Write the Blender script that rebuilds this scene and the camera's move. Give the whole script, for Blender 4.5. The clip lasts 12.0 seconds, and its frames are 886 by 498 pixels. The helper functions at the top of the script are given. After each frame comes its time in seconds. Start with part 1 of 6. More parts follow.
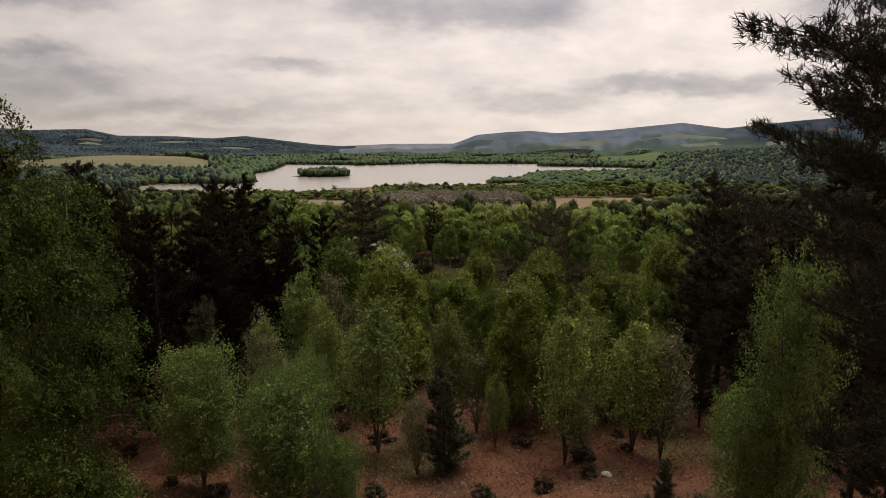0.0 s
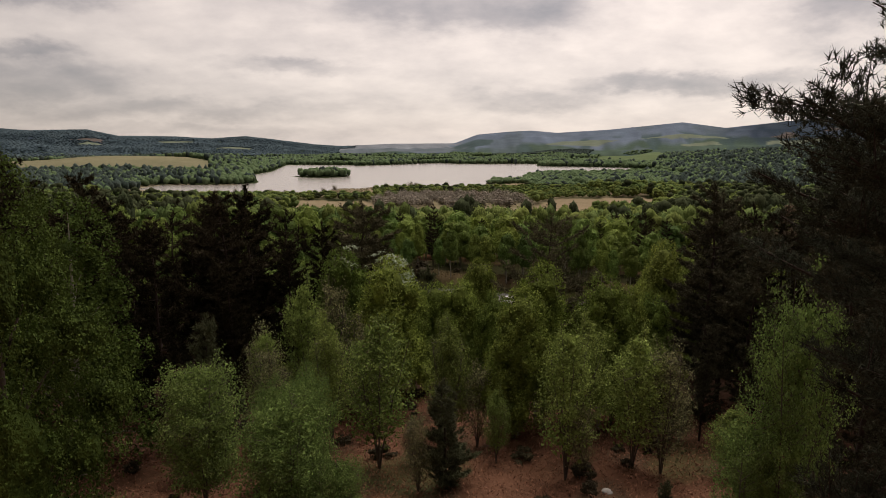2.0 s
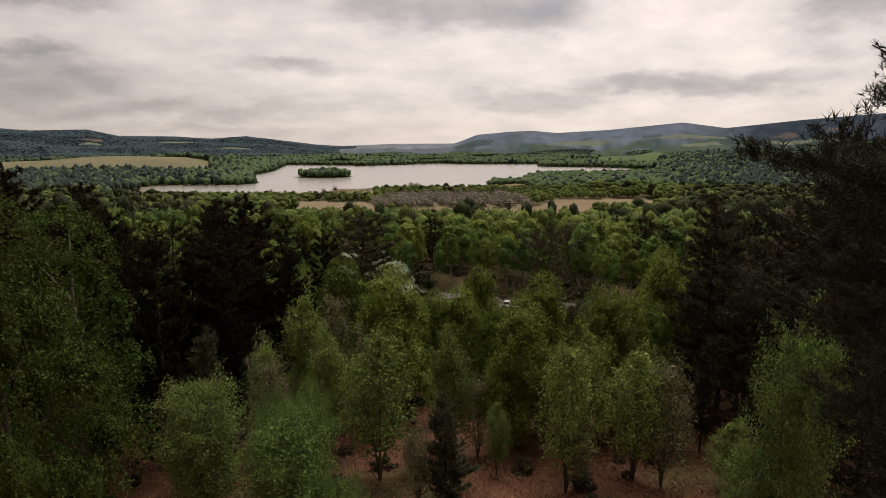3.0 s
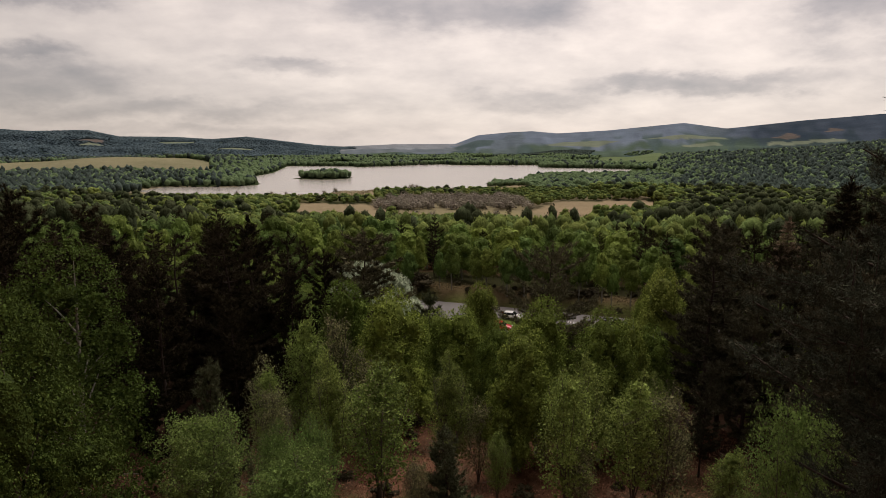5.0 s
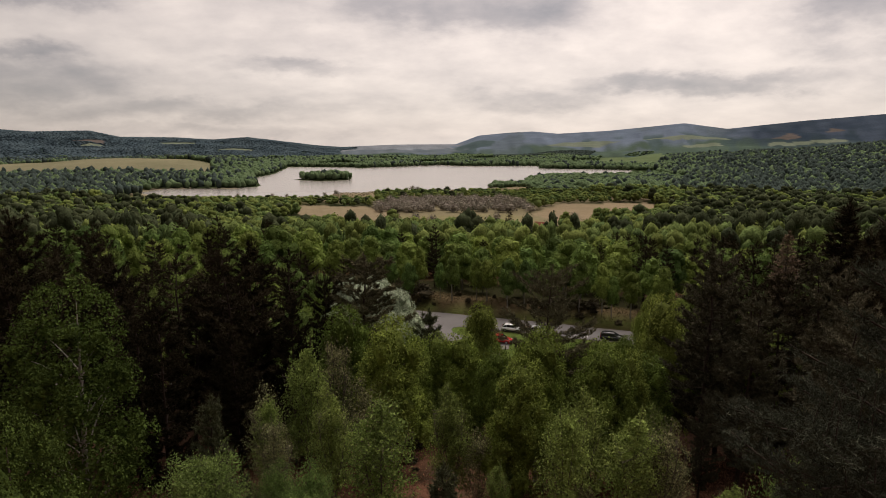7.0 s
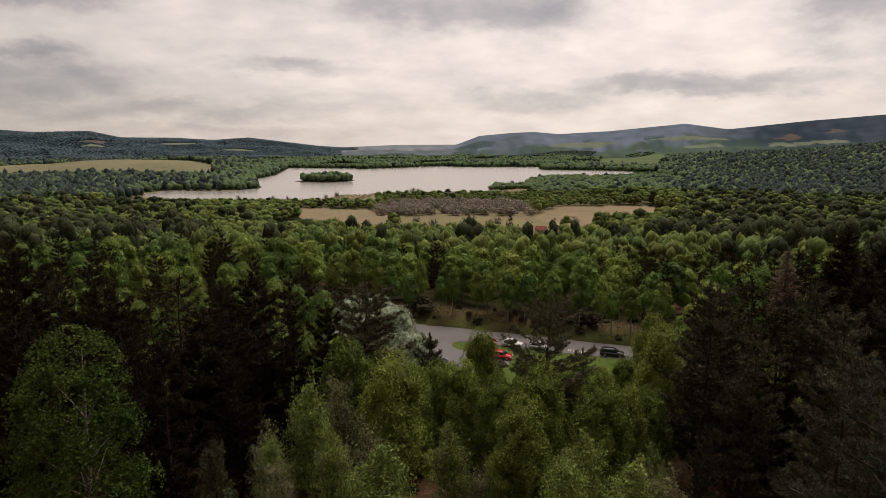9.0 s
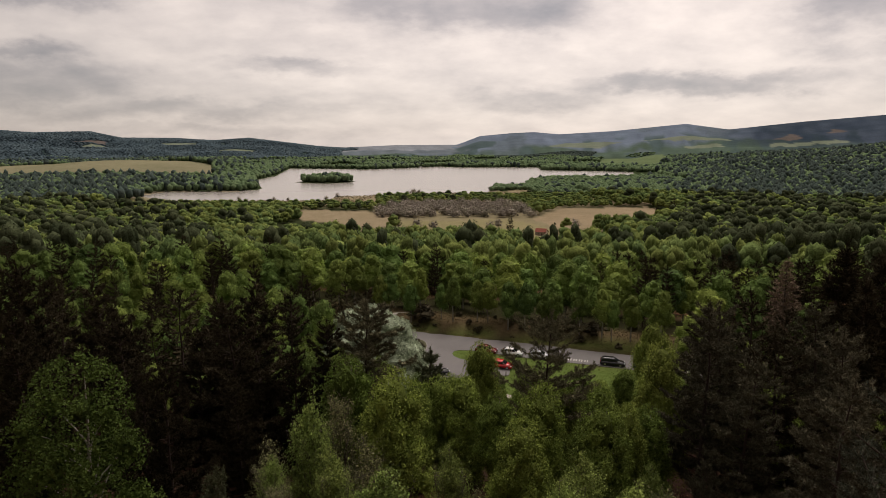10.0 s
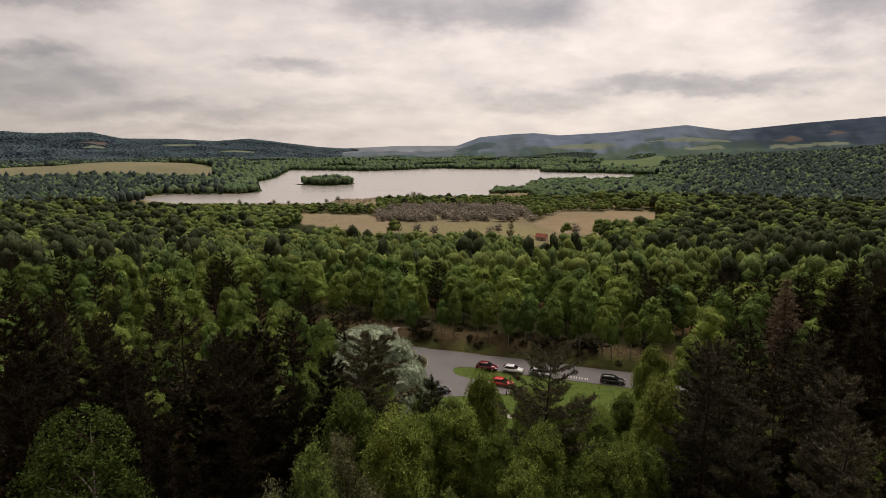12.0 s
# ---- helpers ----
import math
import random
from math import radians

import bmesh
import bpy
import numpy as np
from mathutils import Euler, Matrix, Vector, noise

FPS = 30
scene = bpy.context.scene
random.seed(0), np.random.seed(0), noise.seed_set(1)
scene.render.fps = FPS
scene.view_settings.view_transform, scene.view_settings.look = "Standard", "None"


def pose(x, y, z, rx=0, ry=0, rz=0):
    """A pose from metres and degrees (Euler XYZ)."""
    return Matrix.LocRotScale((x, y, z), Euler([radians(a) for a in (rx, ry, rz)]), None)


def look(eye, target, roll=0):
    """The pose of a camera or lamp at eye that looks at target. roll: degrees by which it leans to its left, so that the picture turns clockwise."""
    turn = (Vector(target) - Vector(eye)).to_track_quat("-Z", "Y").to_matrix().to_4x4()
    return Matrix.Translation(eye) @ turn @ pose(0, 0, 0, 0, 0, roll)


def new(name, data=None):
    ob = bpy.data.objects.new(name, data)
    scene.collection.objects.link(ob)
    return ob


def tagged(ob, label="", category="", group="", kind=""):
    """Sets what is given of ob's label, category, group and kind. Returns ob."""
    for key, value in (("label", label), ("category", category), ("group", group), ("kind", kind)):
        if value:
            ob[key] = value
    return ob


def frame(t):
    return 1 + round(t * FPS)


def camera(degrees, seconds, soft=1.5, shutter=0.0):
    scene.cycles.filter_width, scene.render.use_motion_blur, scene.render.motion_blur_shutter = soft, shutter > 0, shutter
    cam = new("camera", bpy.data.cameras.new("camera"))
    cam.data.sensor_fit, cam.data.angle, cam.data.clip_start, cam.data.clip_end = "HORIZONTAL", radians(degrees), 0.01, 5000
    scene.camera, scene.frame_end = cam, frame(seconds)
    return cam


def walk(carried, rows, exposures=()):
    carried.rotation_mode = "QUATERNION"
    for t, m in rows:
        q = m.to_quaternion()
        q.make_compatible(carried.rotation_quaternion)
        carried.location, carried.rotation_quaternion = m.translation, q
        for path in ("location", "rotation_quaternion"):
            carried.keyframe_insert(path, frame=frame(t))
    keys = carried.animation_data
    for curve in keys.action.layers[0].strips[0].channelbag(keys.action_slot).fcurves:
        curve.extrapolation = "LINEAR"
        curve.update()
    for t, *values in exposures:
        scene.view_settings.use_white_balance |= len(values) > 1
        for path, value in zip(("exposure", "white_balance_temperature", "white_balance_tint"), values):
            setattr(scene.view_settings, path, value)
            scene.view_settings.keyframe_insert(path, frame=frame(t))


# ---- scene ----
cam = camera(75.0, 12.0, soft=0.6)
# seconds, place (m above the loch's water), yaw, pitch, roll
ROWS = [
    (0.0, 0.000, 0.000, 66.341, 0.000, -10.581, -0.003),
    (0.5, -0.009, 0.014, 66.544, -0.001, -10.589, 0.013),
    (1.0, -0.004, 0.049, 66.786, 0.004, -10.594, 0.023),
    (1.5, -0.019, 0.079, 67.120, 0.004, -10.607, 0.038),
    (2.0, -0.038, 0.107, 67.454, 0.012, -10.616, 0.053),
    (2.5, -0.054, 0.139, 67.850, 0.023, -10.621, 0.060),
    (3.0, -0.053, 0.209, 68.302, 0.041, -10.614, 0.053),
    (5.0, -0.085, 0.267, 70.397, 0.092, -10.599, 0.050),
    (5.5, -0.080, 0.318, 70.963, 0.105, -10.604, 0.051),
    (6.0, -0.058, 0.383, 71.561, 0.110, -10.605, 0.060),
    (6.5, -0.033, 0.420, 72.203, 0.131, -10.603, 0.062),
    (7.0, -0.001, 0.444, 72.904, 0.160, -10.600, 0.060),
    (9.0, 0.012, 0.553, 76.042, 0.228, -10.603, 0.065),
    (9.5, 0.004, 0.600, 76.954, 0.248, -10.607, 0.064),
    (10.0, 0.008, 0.647, 77.884, 0.269, -10.611, 0.061),
    (10.5, 0.018, 0.707, 78.794, 0.294, -10.616, 0.052),
    (11.0, -0.007, 0.762, 79.674, 0.300, -10.597, 0.047),
    (11.5, -0.052, 0.803, 80.527, 0.299, -10.578, 0.041),
    (12.0, -0.088, 0.833, 81.341, 0.298, -10.558, 0.034),
]
walk(cam, [(t, pose(x, y, z, 90 + pitch, roll, yaw)) for t, x, y, z, yaw, pitch, roll in ROWS])

# ---------------------------------------------------------------- light
SUN_ELEVATION, SUN_AZIMUTH = radians(64), radians(20)
world = bpy.data.worlds.new("overcast")
scene.world = world
world.use_nodes = True


def nodes_of(tree):
    """Two short helpers to write node trees: make a node, and link sockets."""
    def make(kind, **given):
        n = tree.nodes.new(kind)
        for key, value in given.items():
            if key in n.inputs:
                n.inputs[key].default_value = value
        return n
    return make, tree.links.new


def world_nodes():
    tree = world.node_tree
    tree.nodes.clear()
    make, link = nodes_of(tree)
    out, back = make("ShaderNodeOutputWorld"), make("ShaderNodeBackground", Strength=SKY)
    sky = make("ShaderNodeTexSky")
    sky.sky_type, sky.sun_disc = "NISHITA", False
    sky.sun_elevation, sky.sun_rotation = SUN_ELEVATION, SUN_AZIMUTH
    coord = make("ShaderNodeTexCoord")
    part_ = make("ShaderNodeSeparateXYZ")
    link(coord.outputs["Generated"], part_.inputs[0])
    # the cloud deck is a flat layer: a direction meets it at (x, y) / (z + c)
    up = make("ShaderNodeMath"); up.operation = "MAXIMUM"; up.inputs[1].default_value = 0.0
    link(part_.outputs["Z"], up.inputs[0])
    lift = make("ShaderNodeMath"); lift.operation = "ADD"; lift.inputs[1].default_value = 0.34
    link(up.outputs[0], lift.inputs[0])
    flat = make("ShaderNodeCombineXYZ")
    for axis in "XY":
        d = make("ShaderNodeMath"); d.operation = "DIVIDE"
        link(part_.outputs[axis], d.inputs[0]); link(lift.outputs[0], d.inputs[1])
        link(d.outputs[0], flat.inputs[axis])
    def layer(scale, detail, rough, shift, stretch):
        m = make("ShaderNodeMapping")
        m.inputs["Location"].default_value = shift
        m.inputs["Scale"].default_value = stretch
        link(flat.outputs[0], m.inputs["Vector"])
        n = make("ShaderNodeTexNoise", Scale=scale, Detail=detail, Roughness=rough, Distortion=0.0)
        link(m.outputs[0], n.inputs["Vector"])
        return n.outputs["Fac"]
    fine = layer(4.2, 8.0, 0.56, CLOUD_SMALL, (0.9, 1.0, 1.0))
    # banks of darker cloud: across and up (as slopes), half sizes, darkness
    across = make("ShaderNodeMath"); across.operation = "DIVIDE"
    ahead = make("ShaderNodeMath"); ahead.operation = "ABSOLUTE"
    link(part_.outputs["Y"], ahead.inputs[0]); link(part_.outputs["X"], across.inputs[0]); link(ahead.outputs[0], across.inputs[1])
    plane = make("ShaderNodeCombineXYZ")
    link(across.outputs[0], plane.inputs["X"]); link(part_.outputs["Z"], plane.inputs["Y"])
    def bent(scale, amount, stretch):
        m = make("ShaderNodeMapping"); m.inputs["Scale"].default_value = stretch
        link(plane.outputs[0], m.inputs["Vector"])
        n = make("ShaderNodeTexNoise", Scale=scale, Detail=5.0, Roughness=0.55)
        link(m.outputs[0], n.inputs["Vector"])
        c = make("ShaderNodeVectorMath"); c.operation = "SUBTRACT"; c.inputs[1].default_value = (0.5, 0.5, 0.5)
        link(n.outputs["Color"], c.inputs[0])
        k = make("ShaderNodeVectorMath"); k.operation = "MULTIPLY"; k.inputs[1].default_value = (amount, amount * 0.3, 0)
        link(c.outputs[0], k.inputs[0])
        return k.outputs[0]
    def added(a, b):
        n = make("ShaderNodeVectorMath"); n.operation = "ADD"
        link(a, n.inputs[0]); link(b, n.inputs[1])
        return n.outputs[0]
    warped = added(added(added(plane.outputs[0], bent(4.0, 0.22, (1, 3.0, 1))), bent(15.0, 0.11, (1, 2.6, 1))), bent(42.0, 0.05, (1, 2.2, 1)))
    total_dark = None
    for cx, cy, hx, hy, dark in CLOUD_BANKS:
        m = make("ShaderNodeVectorMath"); m.operation = "SUBTRACT"; m.inputs[1].default_value = (cx, cy, 0)
        link(warped, m.inputs[0])
        k = make("ShaderNodeVectorMath"); k.operation = "DIVIDE"; k.inputs[1].default_value = (hx, hy, 1)
        link(m.outputs[0], k.inputs[0])
        n = make("ShaderNodeVectorMath"); n.operation = "LENGTH"; link(k.outputs[0], n.inputs[0])
        r = make("ShaderNodeMapRange"); r.interpolation_type = "SMOOTHSTEP"
        r.inputs["From Min"].default_value, r.inputs["From Max"].default_value = 0.15, 1.55
        r.inputs["To Min"].default_value, r.inputs["To Max"].default_value = dark, 0.0
        link(n.outputs["Value"], r.inputs["Value"])
        if total_dark is None:
            total_dark = r.outputs[0]
        else:
            s = make("ShaderNodeMath"); s.operation = "MAXIMUM"
            link(total_dark, s.inputs[0]); link(r.outputs[0], s.inputs[1]); total_dark = s.outputs[0]
    # lightness: the fine texture of the deck less the dark banks
    soft = make("ShaderNodeMapRange")
    soft.inputs["From Min"].default_value, soft.inputs["From Max"].default_value = 0.30, 0.70
    soft.inputs["To Min"].default_value, soft.inputs["To Max"].default_value = 0.54, 1.0
    link(fine, soft.inputs["Value"])
    less = make("ShaderNodeMath"); less.operation = "MULTIPLY_ADD"; less.inputs[1].default_value = -0.68
    link(total_dark, less.inputs[0]); link(soft.outputs[0], less.inputs[2])
    ramp = make("ShaderNodeValToRGB")
    stops = ramp.color_ramp.elements
    stops[0].position, stops[0].color = 0.0, (0.33, 0.30, 0.30, 1)
    stops[1].position, stops[1].color = 1.0, (0.985, 0.845, 0.755, 1)
    for at, c in ((0.3, (0.50, 0.435, 0.415, 1)), (0.62, (0.745, 0.64, 0.585, 1))):
        stops.new(at).color = c
    link(less.outputs[0], ramp.inputs[0])
    # thin bright veil low over the hills, and a brighter middle where the sun stands behind the deck
    far = make("ShaderNodeMapRange")
    far.inputs["From Min"].default_value, far.inputs["From Max"].default_value = 0.0, 0.16
    far.inputs["To Min"].default_value, far.inputs["To Max"].default_value = 0.35, 0.0
    link(up.outputs[0], far.inputs["Value"])
    veil = make("ShaderNodeMix"); veil.data_type = "RGBA"
    veil.inputs[7].default_value = (0.70, 0.625, 0.59, 1)
    link(far.outputs[0], veil.inputs[0]); link(ramp.outputs[0], veil.inputs[6])
    aim = make("ShaderNodeVectorMath"); aim.operation = "DOT_PRODUCT"
    aim.inputs[1].default_value = Vector((0.25, 0.75, 0.60)).normalized()
    link(coord.outputs["Generated"], aim.inputs[0])
    glow = make("ShaderNodeMapRange")
    glow.inputs["From Min"].default_value, glow.inputs["From Max"].default_value = -0.1, 1.0
    glow.inputs["To Min"].default_value, glow.inputs["To Max"].default_value = 0.10, 1.16
    link(aim.outputs["Value"], glow.inputs["Value"])
    lit = make("ShaderNodeVectorMath"); lit.operation = "SCALE"
    link(veil.outputs[2], lit.inputs[0]); link(glow.outputs[0], lit.inputs["Scale"])
    # an overcast sky is brighter overhead than near the horizon
    high = make("ShaderNodeMapRange")
    high.inputs["From Min"].default_value, high.inputs["From Max"].default_value = 0.2, 0.9
    high.inputs["To Min"].default_value, high.inputs["To Max"].default_value = 1.0, 1.7
    link(up.outputs[0], high.inputs["Value"])
    over = make("ShaderNodeVectorMath"); over.operation = "SCALE"
    link(lit.outputs[0], over.inputs[0]); link(high.outputs[0], over.inputs["Scale"])
    lit = over
    dim = make("ShaderNodeVectorMath"); dim.operation = "SCALE"; dim.inputs["Scale"].default_value = 0.012
    link(sky.outputs[0], dim.inputs[0])
    total = make("ShaderNodeVectorMath"); total.operation = "ADD"
    link(lit.outputs[0], total.inputs[0]); link(dim.outputs[0], total.inputs[1])
    link(total.outputs[0], back.inputs["Color"])
    link(back.outputs[0], out.inputs[0])


SKY, CLOUD_SMALL = 0.98, (1.7, 2.2, 0.0)
CLOUD_BANKS = [(-0.66, 0.21, 0.14, 0.028, 0.9), (-0.68, 0.118, 0.12, 0.014, 0.7), (-0.68, 0.082, 0.20, 0.034, 0.75), (-0.47, 0.050, 0.28, 0.020, 0.65), (-0.26, 0.113, 0.13, 0.012, 0.6),
               (0.035, 0.205, 0.23, 0.036, 0.9), (-0.45, 0.232, 0.09, 0.012, 0.8), (0.42, 0.084, 0.24, 0.016, 0.85), (0.16, 0.066, 0.15, 0.018, 0.55), (0.70, 0.185, 0.15, 0.050, 0.9),
               (0.71, 0.12, 0.10, 0.02, 0.5), (-0.42, 0.016, 0.32, 0.010, 0.4)]
world_nodes()
sun = new("sun", bpy.data.lights.new("sun", "SUN"))
sun.data.energy, sun.data.angle, sun.data.color = 1.5, radians(24), (1.0, 0.94, 0.86)
sun.matrix_world = look((0, 0, 300), (-math.sin(SUN_AZIMUTH) * 300, -math.cos(SUN_AZIMUTH) * 300, 300 - 300 * math.tan(SUN_ELEVATION)))
tagged(sun, "sun behind the cloud deck", "sun", kind="structure")


# ---------------------------------------------------------------- materials
def surface(name, colour, rough=0.8, metal=0.0, spec=0.3, grain=None, wear=None, bump=None, spread=0.0, island=0.0, attribute="", broad=None):
    """A node material. grain and wear: (scale, strength, dark colour factor) of two noises on the base colour; bump: (scale, height in m);
    spread: how far the brightness differs from object to object; island: from piece to piece; attribute: a colour attribute to multiply in."""
    mat = bpy.data.materials.new(name)
    mat.use_nodes = True
    tree = mat.node_tree
    make, link = nodes_of(tree)
    shader = tree.nodes["Principled BSDF"]
    shader.inputs["Roughness"].default_value = rough
    shader.inputs["Metallic"].default_value = metal
    shader.inputs["Specular IOR Level"].default_value = spec
    shader.inputs["Base Color"].default_value = (*colour, 1)
    value = make("ShaderNodeRGB"); value.outputs[0].default_value = (*colour, 1)
    last = value.outputs[0]
    coord = make("ShaderNodeTexCoord")
    if attribute:
        at = make("ShaderNodeAttribute"); at.attribute_name = attribute
        m = make("ShaderNodeMix"); m.data_type, m.blend_type = "RGBA", "MULTIPLY"; m.inputs[0].default_value = 1
        link(last, m.inputs[6]); link(at.outputs["Color"], m.inputs[7]); last = m.outputs[2]
    for texture in (grain, wear, broad):
        if texture:
            scale, strength, dark = texture
            n = make("ShaderNodeTexNoise", Scale=scale, Detail=6.0, Roughness=0.62)
            link(coord.outputs["Object"], n.inputs["Vector"])
            r = make("ShaderNodeMapRange")
            r.inputs["From Min"].default_value, r.inputs["From Max"].default_value = 0.32, 0.68
            link(n.outputs["Fac"], r.inputs["Value"])
            r.inputs["To Min"].default_value, r.inputs["To Max"].default_value = strength, 0.0
            m = make("ShaderNodeMix"); m.data_type, m.blend_type = "RGBA", "MULTIPLY"
            link(r.outputs[0], m.inputs[0]); link(last, m.inputs[6])
            m.inputs[7].default_value = (*dark, 1); last = m.outputs[2]
    for amount, socket in ((spread, ("ShaderNodeObjectInfo", "Random")), (island, ("ShaderNodeNewGeometry", "Random Per Island"))):
        if amount:
            info = make(socket[0])
            r = make("ShaderNodeMapRange")
            r.inputs["To Min"].default_value, r.inputs["To Max"].default_value = 1 - amount, 1 + amount
            link(info.outputs[socket[1]], r.inputs["Value"])
            m = make("ShaderNodeVectorMath"); m.operation = "SCALE"
            link(last, m.inputs[0]); link(r.outputs[0], m.inputs["Scale"]); last = m.outputs[0]
    link(last, shader.inputs["Base Color"])
    if bump:
        n = make("ShaderNodeTexNoise", Scale=bump[0], Detail=5.0, Roughness=0.6)
        link(coord.outputs["Object"], n.inputs["Vector"])
        b = make("ShaderNodeBump", Strength=0.8, Distance=bump[1])
        link(n.outputs["Fac"], b.inputs["Height"]); link(b.outputs[0], shader.inputs["Normal"])
    return mat


def foliage(name, colour, other, through_light=0.3, spread=0.22, island=0.3, attribute="", gloss=0.05, leafy=3.2):
    """Leaves: two hues mixed from tree to tree, brightness from leaf to leaf, and some light let through."""
    mat = bpy.data.materials.new(name)
    mat.use_nodes = True
    tree = mat.node_tree
    make, link = nodes_of(tree)
    shader, out = tree.nodes["Principled BSDF"], tree.nodes["Material Output"]
    shader.inputs["Roughness"].default_value, shader.inputs["Specular IOR Level"].default_value = 0.75, gloss
    info, geo = make("ShaderNodeObjectInfo"), make("ShaderNodeNewGeometry")
    hue = make("ShaderNodeMix"); hue.data_type = "RGBA"
    hue.inputs[6].default_value, hue.inputs[7].default_value = (*colour, 1), (*other, 1)
    if attribute:
        at = make("ShaderNodeAttribute"); at.attribute_name = attribute
        link(at.outputs["Fac"], hue.inputs[0])
    else:
        link(info.outputs["Random"], hue.inputs[0])
    a = make("ShaderNodeMapRange"); a.inputs["To Min"].default_value, a.inputs["To Max"].default_value = 1 - island, 1 + island
    link(geo.outputs["Random Per Island"], a.inputs["Value"])
    # a second, unlike value from the object's number, so that hue and brightness do not go together
    k = make("ShaderNodeMath"); k.operation = "MULTIPLY"; k.inputs[1].default_value = 7.31
    link(at.outputs["Fac"] if attribute else info.outputs["Random"], k.inputs[0])
    fr = make("ShaderNodeMath"); fr.operation = "FRACT"; link(k.outputs[0], fr.inputs[0])
    b = make("ShaderNodeMapRange"); b.inputs["To Min"].default_value, b.inputs["To Max"].default_value = 1 - spread, 1 + spread
    link(fr.outputs[0], b.inputs["Value"])
    ab = make("ShaderNodeMath"); ab.operation = "MULTIPLY"
    link(a.outputs[0], ab.inputs[0]); link(b.outputs[0], ab.inputs[1])
    # noise in the colour: light and dark sprays of leaves, shaded gaps painted dark
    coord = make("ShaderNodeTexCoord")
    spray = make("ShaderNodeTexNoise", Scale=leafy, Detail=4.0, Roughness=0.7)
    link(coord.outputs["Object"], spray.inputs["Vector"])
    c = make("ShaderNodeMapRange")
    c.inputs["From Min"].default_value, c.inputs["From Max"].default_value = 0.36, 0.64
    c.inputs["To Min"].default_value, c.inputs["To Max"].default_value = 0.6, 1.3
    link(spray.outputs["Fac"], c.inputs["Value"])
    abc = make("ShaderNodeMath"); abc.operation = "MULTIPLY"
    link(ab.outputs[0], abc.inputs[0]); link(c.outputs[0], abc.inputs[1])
    bump = make("ShaderNodeBump", Strength=0.9, Distance=0.9 / leafy)
    link(spray.outputs["Fac"], bump.inputs["Height"]); link(bump.outputs[0], shader.inputs["Normal"])
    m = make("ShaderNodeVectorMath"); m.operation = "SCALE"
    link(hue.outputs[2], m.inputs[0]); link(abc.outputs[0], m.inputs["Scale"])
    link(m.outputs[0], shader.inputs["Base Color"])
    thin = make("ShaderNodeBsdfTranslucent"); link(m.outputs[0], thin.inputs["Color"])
    mix = make("ShaderNodeMixShader", Fac=through_light)
    link(shader.outputs[0], mix.inputs[1]); link(thin.outputs[0], mix.inputs[2])
    link(mix.outputs[0], out.inputs["Surface"])
    return mat


BIRCH_LEAF = foliage("birch leaf", (0.128, 0.206, 0.056), (0.230, 0.282, 0.063), 0.18, 0.34, 0.3)
LIGHT_LEAF = foliage("light green birch leaf", (0.150, 0.210, 0.045), (0.208, 0.256, 0.054), 0.22, 0.2, 0.45, leafy=1.8)
# deep green, darkened further for the dim left edge of the view
DEEP_LEAF = foliage("deep green birch leaf, dimmed", (0.066, 0.100, 0.021), (0.075, 0.107, 0.023), 0.18, 0.05, 0.35, leafy=1.2)
SPRING_LEAF = foliage("young leaf", (0.212, 0.285, 0.075), (0.250, 0.305, 0.084), 0.3, 0.2, 0.35, leafy=1.6)
FRESH_LEAF = foliage("fresh green leaf", (0.172, 0.255, 0.072), (0.205, 0.280, 0.080), 0.3, 0.15, 0.35, leafy=1.6)
GREY_LEAF = foliage("grey-green bud leaf", (0.215, 0.215, 0.105), (0.240, 0.235, 0.115), 0.3, 0.2, 0.7, leafy=4)
# shade put into the needle colour; GREY_NEEDLE is a lighter copy for the right
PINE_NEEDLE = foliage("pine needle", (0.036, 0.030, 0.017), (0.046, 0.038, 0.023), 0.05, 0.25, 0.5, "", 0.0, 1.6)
NEAR_NEEDLE = foliage("bluish pine needle", (0.080, 0.086, 0.060), (0.088, 0.092, 0.064), 0.08, 0.2, 0.5, "", 0.0, 2)
GREY_NEEDLE = foliage("grey-green pine needle", (0.094, 0.088, 0.056), (0.112, 0.102, 0.066), 0.08, 0.25, 0.5, "", 0.0, 1.6)
YOUNG_NEEDLE = foliage("young pine needle", (0.115, 0.120, 0.066), (0.108, 0.122, 0.066), 0.1, 0.2, 0.3, "", 0.0, 3)
LARCH_NEEDLE = foliage("brown larch twig", (0.270, 0.195, 0.135), (0.290, 0.215, 0.150), 0.1)
WILLOW_LEAF = foliage("silver willow leaf", (0.368, 0.420, 0.298), (0.389, 0.440, 0.307), 0.25, 0.05, 0.35)
YELLOW_LEAF = foliage("yellow-green leaf", (0.205, 0.250, 0.054), (0.230, 0.262, 0.060), 0.25, 0.1, 0.5)
BARE_TWIG = foliage("bare purple-grey twig", (0.290, 0.252, 0.212), (0.270, 0.246, 0.190), 0.05, 0.2, 0.3, "", 0.0, 3)
DARK_SHRUB = foliage("gorse and heather leaf", (0.064, 0.052, 0.032), (0.072, 0.062, 0.034), 0.1)
FOREST_BROAD = foliage("distant birch crown", (0.110, 0.160, 0.058), (0.192, 0.226, 0.064), 0.15, 0.26, 0.22, "shade", 0.0, 1.9)
FOREST_PINE = foliage("distant pine crown", (0.052, 0.064, 0.034), (0.068, 0.078, 0.040), 0.03, 0.2, 0.2, "shade", 0.0, 1.9)
# the next three crowns carry distance haze in their leaf colour
FOREST_FAR = foliage("hazed far woodland crown", (0.118, 0.172, 0.088), (0.154, 0.208, 0.104), 0.1, 0.18, 0.10, "shade", 0.0, 0.8)
